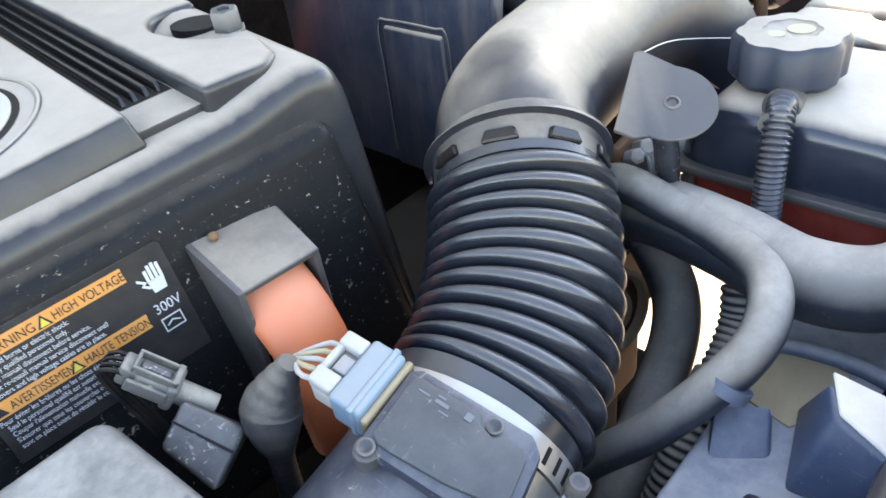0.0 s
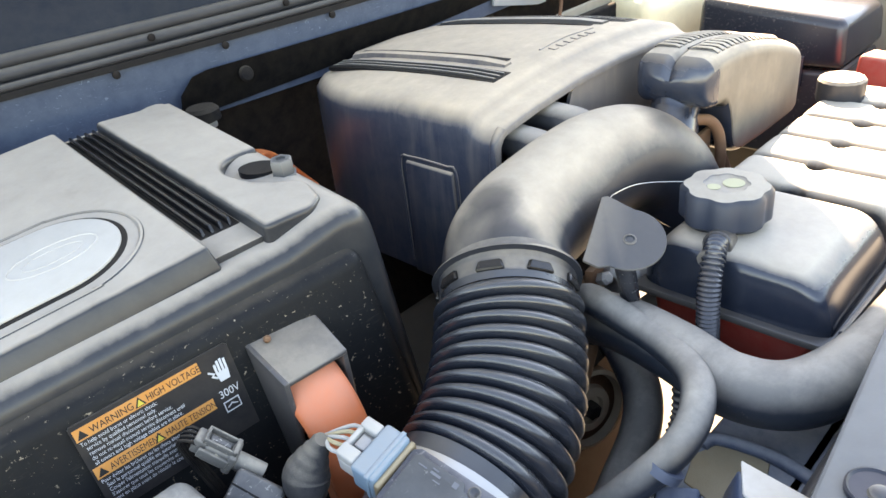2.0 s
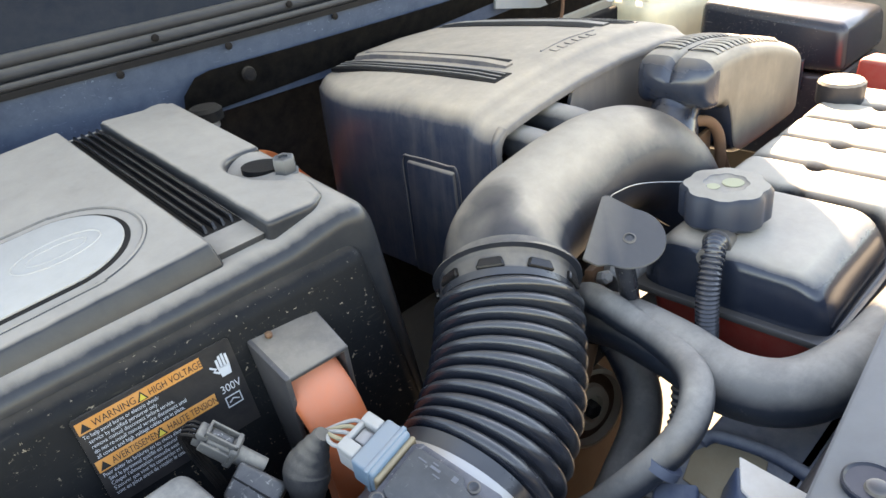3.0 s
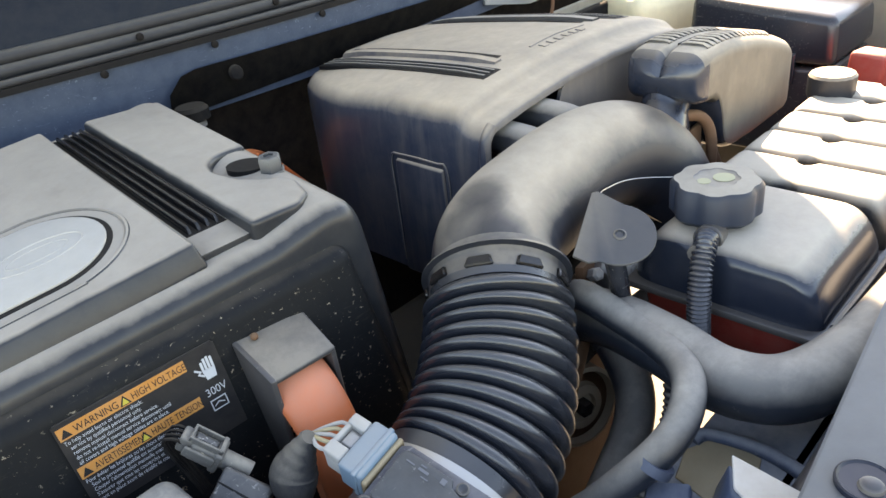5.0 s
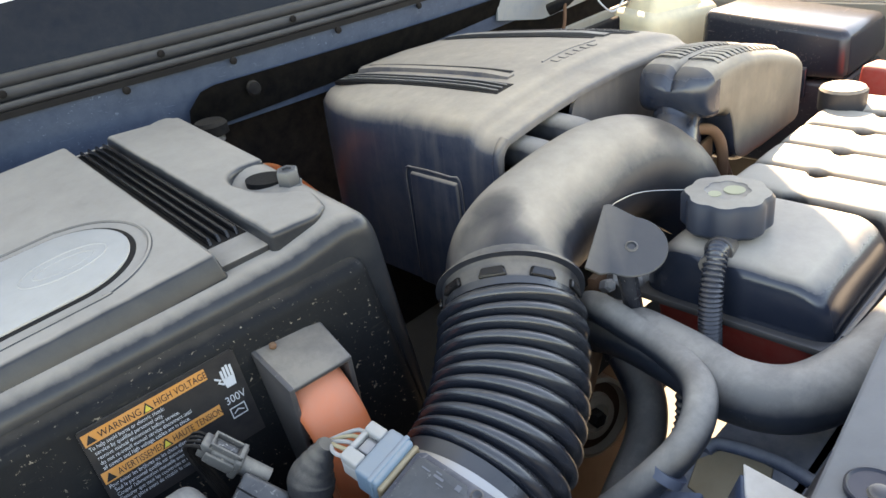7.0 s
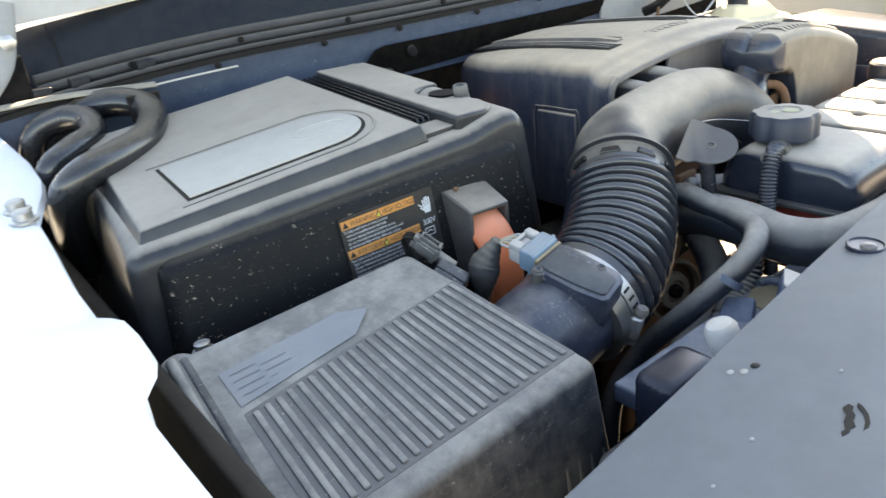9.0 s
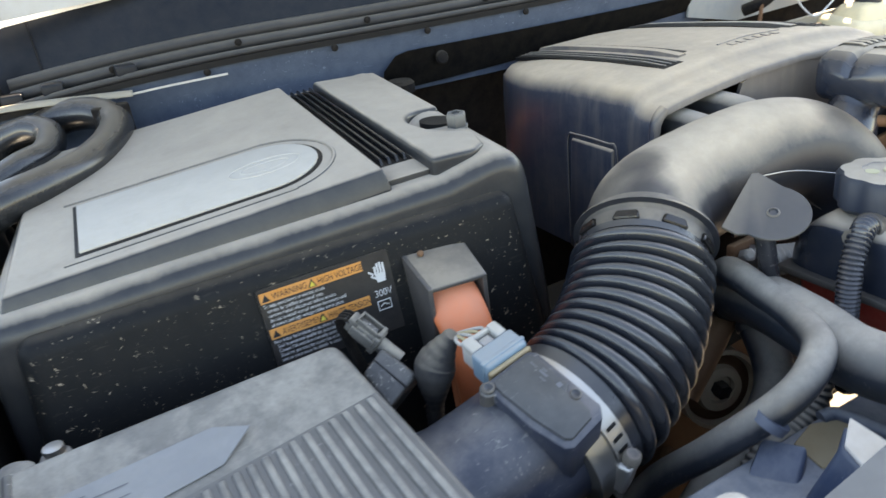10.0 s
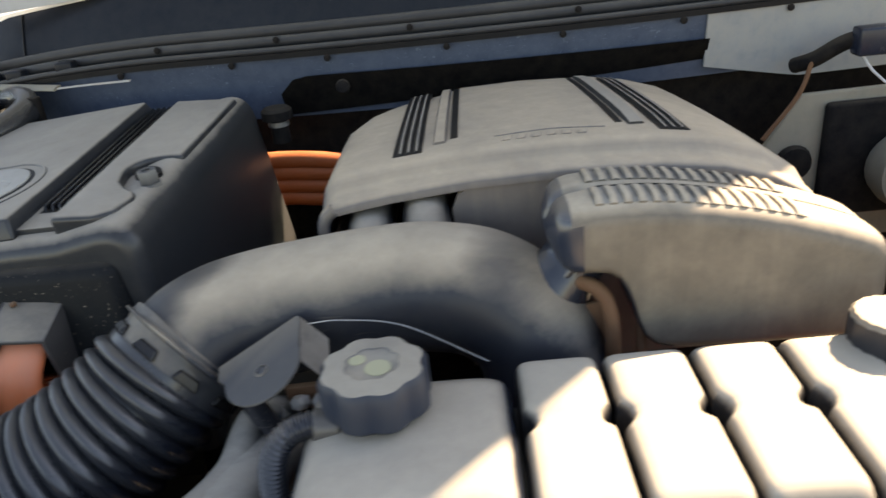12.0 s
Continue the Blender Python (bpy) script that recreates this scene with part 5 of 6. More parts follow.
def build_engine_cover():
    t = thing("engine_cover", "tan dust-covered plastic engine cover with slatted grooves", "engine cover", (0.02, 0.64, 0.98))
    prof = [(-0.200, 0.97, 0), (-0.1985, 1.04, 0), (-0.197, 1.10, 0), (-0.195, 1.135, 0.2), (-0.1935, 1.148, 0.6), (-0.1915, 1.1555, 0.9), (-0.187, 1.1625, 1), (-0.179, 1.1672, 1), (-0.162, 1.1700, 1), (-0.128, 1.1748, 1), (-0.06, 1.1808, 1), (0.015, 1.1825, 1), (0.10, 1.1790, 1), (0.150, 1.1720, 1), (0.192, 1.1590, 1), (0.226, 1.136, 0.8), (0.248, 1.10, 0.3), (0.258, 1.04, 0), (0.260, 0.98, 0)]
    rows = [(0.4530, -0.0215), (0.4532, -0.0175), (0.4545, -0.0145), (0.458, -0.0128), (0.464, -0.0120), (0.4725, -0.0116), (0.4775, -0.0108), (0.4815, -0.0086), (0.4850, -0.0052), (0.4885, -0.0023), (0.4930, -0.0006), (0.500, 0.0), (0.515, 0.0), (0.60, -0.0025), (0.66, -0.006), (0.72, -0.0100), (0.76, -0.0135), (0.79, -0.0165), (0.815, -0.022), (0.828, -0.034), (0.832, -0.056)]
    bm = bmesh.new()
    rings = []
    for y, dz in rows:
        k = (y - 0.47) / 0.36
        tuck = 0.075 * max(0.0, (y - 0.665) / 0.167) ** 1.6
        rings.append([bm.verts.new((x + (tuck * min(1.0, (-0.06 - x) / 0.07) if x < -0.06 else -0.012 * k if x > 0.1 else 0), y, z + dz * w)) for x, z, w in prof])
    for a, b in zip(rings, rings[1:]):
        for i in range(len(a) - 1):
            bm.faces.new((a[i], a[i + 1], b[i + 1], b[i]))
    bm.faces.new(rings[-1])
    bmesh.ops.recalc_face_normals(bm, faces=bm.faces[:])
    bmesh.ops.solidify(bm, geom=bm.faces[:], thickness=0.004)
    part("shell", bm, ENGINE_COVER, t, sharp=50)
    # front wall round the opening for the two bars
    wall = [slab([(-0.072, 0.98), (0.254, 0.98), (0.243, 1.090), (0.222, 1.120), (0.190, 1.141), (0.150, 1.154), (0.015, 1.163), (-0.060, 1.161), (-0.072, 1.155), (-0.078, 1.142)], 0, 0.004, 0, 1, Matrix(((1, 0, 0, 0), (0, 0, 1, 0.4550), (0, 1, 0, 0), (0, 0, 0, 1))))]
    part("front_wall", wall[0], ENGINE_COVER, t)
    part("front_jamb", tube([(-0.194, 0.4590, 0.98), (-0.193, 0.4585, 1.06), (-0.1905, 0.4575, 1.128), (-0.187, 0.4565, 1.144), (-0.179, 0.4560, 1.1515)], 0.0058, sides=14), ENGINE_COVER, t, "rounded bead beside the opening")
    # black sheet that paints the shade inside the opening
    part("opening_shade", box(-0.178, -0.060, 0.56, 0.565, 0.98, 1.15), DARK, t)
    # grooves with slats, laid along the crown of the cover
    def on_top(x, y):
        for (xa, za, _), (xb, zb, _) in zip(prof, prof[1:]):
            if xa <= x <= xb:
                z = za + (zb - za) * (x - xa) / (xb - xa)
                break
        for (ya, da), (yb, db) in zip(rows, rows[1:]):
            if ya <= y <= yb:
                return z + da + (db - da) * (y - ya) / (yb - ya)
        return z

    def lath(x0, x1, dx, y0, y1, low, high, taper=0.0):
        bm = bmesh.new()
        rings = []
        for k in range(9):
            y = y0 + (y1 - y0) * k / 8
            s = dx * k / 8
            h = high if 0 < k < 8 else high * 0.5
            rings.append([bm.verts.new((x + s, y, on_top(x, y) + z)) for x, z in ((x0, low), (x1, low), (x1 - taper, h), (x0 + taper, h))])
        for a, b in zip(rings, rings[1:]):
            for i in range(4):
                bm.faces.new((a[i], a[(i + 1) % 4], b[(i + 1) % 4], b[i]))
        bm.faces.new(rings[0][::-1])
        bm.faces.new(rings[-1])
        return bm

    for x0, dx in ((-0.1150, 0.004), (0.124, -0.008)):
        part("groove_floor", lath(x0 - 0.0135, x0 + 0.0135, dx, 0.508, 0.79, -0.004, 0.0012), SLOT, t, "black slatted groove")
        for k in range(3):
            x = x0 - 0.0085 + 0.0075 * k
            part("slat", lath(x, x + 0.0034, dx, 0.512, 0.787, -0.002, 0.0034, 0.0008), COVER, t)
    # black strips lying on the crown paint the shade of two creases
    for x0, dx, w in ((-0.072, 0.006, 0.0035), (0.080, -0.007, 0.0030)):
        part("crease_shade", lath(x0 - w, x0 + w, dx, 0.535, 0.79, -0.004, 0.0012), SLOT, t)
    part("bead", lath(0.084, 0.104, -0.008, 0.525, 0.79, -0.004, 0.0045, 0.004), COVER, t)
    part("bead", lath(-0.094, -0.077, 0.007, 0.525, 0.79, -0.004, 0.0045, 0.004), ENGINE_COVER, t)
    part("side_panel", hexa([(-0.2045, 0.506, 0.97), (-0.190, 0.506, 0.97), (-0.190, 0.582, 0.97), (-0.2040, 0.582, 0.97), (-0.2005, 0.509, 1.103), (-0.190, 0.509, 1.106), (-0.190, 0.578, 1.106), (-0.2000, 0.578, 1.103)], 0.0022, 3), ENGINE_COVER, t, "dark flat panel moulded into the side wall")
    part("side_ledge", tube([(-0.1995, 0.502, 0.98), (-0.1990, 0.503, 1.06), (-0.1980, 0.505, 1.106), (-0.1975, 0.520, 1.109), (-0.1975, 0.570, 1.109), (-0.1985, 0.585, 1.104), (-0.1995, 0.586, 1.06), (-0.2000, 0.587, 0.98)], 0.0013, sides=8), ENGINE_COVER, t, "worn rim round the side panel")
    # embossed emblem as a plain low shape
    em = part("emblem", tube([(x, 0.522 + 0.004 * math.sin((x + 0.04) * 28), on_top(x, 0.522) + 0.0002) for x in (-0.035, -0.01, 0.02, 0.05, 0.065)], 0.0012, sides=8), ENGINE_COVER, t, "worn raised emblem")
    for k in range(6):
        x = -0.030 + 0.0135 * k
        z = on_top(x, 0.512)
        part("block", slab([(x, 0.506), (x + 0.008, 0.506), (x + 0.010, 0.517), (x + 0.002, 0.517)], z - 0.002, z + 0.0012, 0.0005, 1), ENGINE_COVER, em)
    for k, x in enumerate((-0.150, -0.101)):
        x_up = 0.008 * k
        part("runner", tube([(x, 0.54, 1.129 + x_up), (x, 0.46, 1.128 + x_up), (x + 0.002, 0.42, 1.122 + x_up), (x + 0.003, 0.38, 1.105)], 0.0205, sides=24, flat=0.80), COVER, t, "grey rounded intake bar")


def arch_ring(y0, half, top, bottom, r_top, r_low, dip=0.0, dip_w=0.006, n=6):
    """A closed section across y: flat sides, rounded corners, and a dip along the middle of the crown."""
    pts = []
    r_top, r_low = min(r_top, half * 0.95, 0.48 * (top - bottom)), min(r_low, half * 0.9, 0.48 * (top - bottom))
    for k in range(n + 1):
        a = math.pi / 2 * k / n
        pts.append((-half + r_low * (1 - math.sin(a)), bottom + r_low * (1 - math.cos(a))))
    for k in range(n + 1):
        a = math.pi / 2 * k / n
        pts.append((-half + r_top * (1 - math.cos(a)), top - r_top * (1 - math.sin(a))))
    for k in range(1, 12):
        y = (-half + r_top) + 2 * (half - r_top) * k / 12
        pts.append((y, top - dip * math.exp(-((y / dip_w) ** 2))))
    full = pts[:]
    for y, z in [p for p in pts[: 2 * n + 2]][::-1]:
        full.append((-y, z))
    return [(y0 + y, z) for y, z in full]


def build_resonator():
    t = thing("intake_resonator", "dusty black ribbed plastic resonator box on the intake pipe", "resonator", (0.13, 0.38, 1.05))
    mid = 0.385
    # along x: crown, underside and half width; the head overhangs the lower body
    body = [(-0.0098, 1.1534, 1.1526, 0.004), (-0.0095, 1.1560, 1.1500, 0.012), (-0.0088, 1.1590, 1.1470, 0.020), (-0.0076, 1.1615, 1.1445, 0.025), (-0.006, 1.1645, 1.1410, 0.030), (-0.004, 1.170, 1.136, 0.035), (0.000, 1.1752, 1.1305, 0.0390), (0.006, 1.1780, 1.1275, 0.0415), (0.014, 1.1795, 1.1262, 0.0423), (0.022, 1.1800, 1.1258, 0.0425), (0.032, 1.1800, 1.1245, 0.0425), (0.040, 1.1799, 1.1190, 0.0425), (0.046, 1.1797, 1.1080, 0.0425), (0.051, 1.1795, 1.093, 0.0425), (0.055, 1.1793, 1.078, 0.0425), (0.060, 1.1790, 1.067, 0.0425), (0.068, 1.1782, 1.060, 0.0425), (0.080, 1.1767, 1.0565, 0.0425), (0.092, 1.1748, 1.0555, 0.0425), (0.110, 1.1715, 1.055, 0.0425), (0.130, 1.1672, 1.054, 0.0425), (0.150, 1.1620, 1.054, 0.0425), (0.170, 1.1562, 1.054, 0.0424), (0.190, 1.1495, 1.054, 0.0422), (0.206, 1.1435, 1.054, 0.0420), (0.218, 1.1385, 1.054, 0.0416), (0.226, 1.1342, 1.056, 0.0405), (0.2305, 1.130, 1.059, 0.0385), (0.233, 1.124, 1.064, 0.035)]

    def crown(x):
        for (a, za, _, _), (b, zb, _, _) in zip(body, body[1:]):
            if a <= x <= b:
                return za + (zb - za) * (x - a) / (b - a)
        return body[-1][1]

    rings = [[(x, y, z) for y, z in arch_ring(mid, half, top, low, 0.017, 0.010, 0.0 if x < -0.0092 else 0.0075 if x < 0.016 else 0.0075 - 0.0055 * min(1.0, (x - 0.016) / 0.02), 0.0035)] for x, top, low, half in body]

    def strip(keep, ends=()):
        bm = bmesh.new()
        at = {}

        def vert(i, q):
            if (i, q) not in at:
                at[i, q] = bm.verts.new(rings[i][q])
            return at[i, q]

        n = len(rings[0])
        for i in range(len(rings) - 1):
            for q in range(n):
                j = (q + 1) % n
                c = [rings[i][q], rings[i][j], rings[i + 1][j], rings[i + 1][q]]
                if keep(sum(p[0] for p in c) / 4, sum(p[1] for p in c) / 4, sum(p[2] for p in c) / 4):
                    bm.faces.new((vert(i, q), vert(i, j), vert(i + 1, j), vert(i + 1, q)))
        for i in ends:
            bm.faces.new([vert(i, q) for q in range(n)])
        return bm

    nose = lambda x, y, z: x < 0.0065 or (x < 0.0145 and z < 1.168) or (x < 0.034 and z < 1.1265)
    # body faces below the head, split off to colour their shadow darker
    boss = lambda x, y, z: 0.034 < x < 0.075 and z < 1.118 and 0.3435 < y and not nose(x, y, z)
    part("body", strip(lambda x, y, z: not nose(x, y, z) and not boss(x, y, z), (len(rings) - 1,)), RESONATOR, t)
    part("end_cushion", strip(nose, (0,)), CUSHION, t, "rounded black end split by a groove")
    part("shaded_scoop", strip(boss), CUSHION, t, "rounded underside of the head, its shadow put in as darker colour")
    # two rows of short ribs across the crown, on a dark bed
    for y0, y1 in ((0.3515, 0.3785), (0.3920, 0.4185)):
        def lie(y):
            d = abs(y - mid) - (0.0425 - 0.017)
            return -(0.017 - math.sqrt(max(0.0, 0.017 ** 2 - d ** 2))) if d > 0 else 0.0
        ys = [y0 + (y1 - y0) * q / 6 for q in range(7)]
        bed = bmesh.new()
        g = [[bed.verts.new((0.0225 + 0.150 * k / 20, y, crown(0.0225 + 0.150 * k / 20) + lie(y) + 0.0006)) for y in ys] for k in range(21)]
        for k in range(20):
            for q in range(6):
                bed.faces.new((g[k][q], g[k + 1][q], g[k + 1][q + 1], g[k][q + 1]))
        part("groove_bed", bed, LID, t, "darker bed between the ribs")
        for k in range(15):
            x = 0.0235 + 0.0100 * k
            bm = bmesh.new()
            sec = []
            for q, y in enumerate(ys):
                h = 0.0030 if 0 < q < 6 else 0.0012
                sec.append([bm.verts.new((x + a, y + (-0.0006 if q == 0 else 0.0006 if q == 6 else 0), crown(x + a) + lie(y) + b)) for a, b in ((-0.0002, -0.004), (0.0062, -0.004), (0.0056, h * 0.7), (0.0044, h), (0.0016, h), (0.0004, h * 0.7))])
            for a, b in zip(sec, sec[1:]):
                for i in range(6):
                    bm.faces.new((a[i], a[(i + 1) % 6], b[(i + 1) % 6], b[i]))
            bm.faces.new(sec[0][::-1])
            bm.faces.new(sec[-1])
            part("rib", bm, RESONATOR, t)
    part("seam_cord", tube([(x, mid, crown(x) - 0.0016) for x in (0.03, 0.07, 0.11, 0.15, 0.18, 0.205, 0.222)], 0.0009, sides=6, step=0.008), SLOT, t, "fine moulding seam")
    part("neck", tube([(0.024, 0.388, 1.140), (0.014, 0.388, 1.120), (0.002, 0.386, 1.104), (-0.014, 0.384, 1.086)], lambda s, tot: 0.0250 + 0.018 * max(0, s / tot - 0.35) ** 1.3, sides=26), SMOOTH_BLACK, t, "black flared neck")
    part("neck_ridge", tube([(-0.006, 0.366, 1.104), (0.006, 0.3645, 1.120), (0.012, 0.366, 1.130)], 0.0035, sides=10), SMOOTH_BLACK, t)
    part("rusty_tube", tube([(0.012, 0.366, 1.112), (0.026, 0.356, 1.108), (0.033, 0.349, 1.094), (0.035, 0.346, 1.070), (0.034, 0.346, 1.030)], 0.0058, sides=14), RUST, t, "rusty brown bent tube")
    part("rusty_bracket", hexa([(0.004, 0.366, 1.01), (0.040, 0.358, 1.01), (0.042, 0.364, 1.01), (0.006, 0.372, 1.01), (0.010, 0.366, 1.088), (0.036, 0.358, 1.098), (0.038, 0.364, 1.098), (0.012, 0.372, 1.088)], 0.002, 2), RUST, t, "rusty sheet-metal bracket")
    part("brace", tube([(0.060, 0.362, 1.075), (0.058, 0.35, 1.050), (0.068, 0.345, 1.02)], 0.004, sides=8), RUST, t, "rusty brace")


# ---------------------------------------------------------------- coolant tank and hoses


def build_tank():
    t = thing("coolant_tank", "lobed grey plastic coolant tank with black screw cap", "coolant tank", (0.02, 0.23, 0.97))
    def dome(x0, x1, y0, y1, base, height, side, ends, waist=None, pinch=0.0, n=14):
        """A rounded hollow-moulded chamber: arches across x set one behind another along y."""
        bm = bmesh.new()
        rows = []
        xc, hw = 0.5 * (x0 + x1), 0.5 * (x1 - x0)
        steps = 44
        for k in range(steps + 1):
            v = 0.5 - 0.5 * math.cos(math.pi * k / steps)
            y = y0 + (y1 - y0) * v
            d = min(y - y0, y1 - y)
            e = 1.0 if d >= ends else math.sqrt(max(0.0, 1 - (1 - d / ends) ** 2))
            w, h = hw - 0.35 * ends * (1 - e) ** 1.2, height * (0.12 + 0.88 * e)
            if waist is not None:
                g = math.exp(-(((y - waist) / 0.0075) ** 4))
                w, h = w - pinch * g, h - 0.0022 * g
            ring = []
            for q in range(2 * n + 1):
                a = math.pi * q / (2 * n)
                ca, sa = math.cos(a), math.sin(a)
                ring.append(bm.verts.new((xc - w * (abs(ca) ** side) * (1 if ca > 0 else -1), y, base + h * sa ** (side * 0.9) + 0.012 * (y - y0))))
            rows.append(ring)
        for a, b in zip(rows, rows[1:]):
            for q in range(2 * n):
                bm.faces.new((a[q], a[q + 1], b[q + 1], b[q]))
            bm.faces.new((a[0], b[0], b[-1], a[-1]))
        bm.faces.new(rows[0])
        bm.faces.new(rows[-1][::-1])
        return bm

    part("first_chamber", dome(-0.183, -0.0465, 0.156, 0.309, 1.036, 0.0535, 0.30, 0.034), TANK, t)
    part("seam", hexa([(-0.190, 0.150, 1.035), (0.265, 0.150, 1.035), (0.265, 0.312, 1.035), (-0.190, 0.312, 1.035), (-0.190, 0.150, 1.042), (0.265, 0.150, 1.042), (0.265, 0.312, 1.042), (-0.190, 0.312, 1.042)], 0.0025, 2), PLASTIC, t, "moulded seam flange")
    part("seam_bead", tube([(-0.170, 0.152, 1.0445), (-0.10, 0.1505, 1.0445), (0.0, 0.1505, 1.0445), (0.12, 0.1505, 1.0445), (0.25, 0.1505, 1.0445)], 0.0022, sides=8, step=0.02), CAP, t, "raised bead along the seam")
    part("lower_half", hexa([(-0.165, 0.18, 0.95), (0.23, 0.18, 0.95), (0.23, 0.295, 0.95), (-0.165, 0.295, 0.95), (-0.178, 0.165, 1.036), (0.24, 0.165, 1.036), (0.24, 0.303, 1.036), (-0.178, 0.303, 1.036)], 0.01, 3), RED_TANK, t, "red coolant-filled lower half")
    part("foot", box(-0.135, -0.085, 0.155, 0.175, 0.95, 1.030, 0.004), TANK, t, "grey moulded foot")
    for k in range(5):
        x = -0.0445 + 0.0600 * k
        part("lobe", dome(x + 0.0012, x + 0.0588, 0.157, 0.316, 1.036, 0.052, 0.27, 0.020, 0.2425, 0.0070), LOBE, t)
    part("neck", lathe([(0.026, 0), (0.026, 0.03), (0.024, 0.032)], 24, Matrix.Translation((-0.133, 0.262, 1.072))), PLASTIC, t)
    wave = lambda a, z: 1 - 0.085 * (0.5 + 0.5 * math.cos(8 * a)) ** 1.6
    cap = part("cap", lathe([(0.032, 0.0), (0.036, 0.004), (0.036, 0.026), (0.033, 0.030), (0.018, 0.0315), (0.0165, 0.0305), (0.001, 0.030)], 64, Matrix.Translation((-0.133, 0.262, 1.093)), wave), CAP, t, "fluted black cap with dusty top")
    for x, y, r in ((-0.010, 0.006, 0.0055), (0.004, -0.004, 0.0085)):
        part("print_spot", lathe([(r, 0.0), (r, 0.0004), (0.0005, 0.0005)], 14, Matrix.Translation((-0.133 + x, 0.262 + y, 1.0935 + 0.0300))), FADED, cap, "faded yellow print")
    filler = part("filler_neck", lathe([(0.020, 0), (0.019, 0.010), (0.022, 0.012), (0.022, 0.016), (0.020, 0.018)], 24, Matrix.Translation((0.203, 0.290, 1.068))), TANK, t)
    part("filler_cap", lathe([(0.0235, 0), (0.0245, 0.003), (0.0245, 0.024), (0.022, 0.027), (0.001, 0.0275)], 36, Matrix.Translation((0.203, 0.290, 1.083)), lambda a, z: 1 - 0.02 * math.cos(18 * a)), PIPE, t, "dusty knurled filler cap")
    part("handle_bar", tube([(-0.172, 0.25, 1.087), (-0.195, 0.246, 1.089)], 0.007, sides=10), PLASTIC, t)

    h = thing("overflow_hose", "thin black corrugated overflow hose from the tank neck", "hose", (-0.2, 0.24, 0.95))
    part("sleeve_end", lathe([(0.0105, -0.008), (0.0115, -0.007), (0.0115, 0.007), (0.0105, 0.008)], 18, pointing((-0.166, 0.249, 1.0895), (-1, -0.15, 0.15))), PLASTIC, h, "smooth black hose end")
    part("tube", tube([(-0.158, 0.250, 1.088), (-0.176, 0.247, 1.0930), (-0.191, 0.242, 1.0890), (-0.2005, 0.239, 1.075), (-0.2045, 0.237, 1.050), (-0.203, 0.235, 1.01), (-0.198, 0.231, 0.96)], lambda s, tot: 0.0084 + 0.0009 * math.sin(s * 2 * math.pi / 0.0036), sides=16, step=0.0006), SMOOTH_BLACK, h)


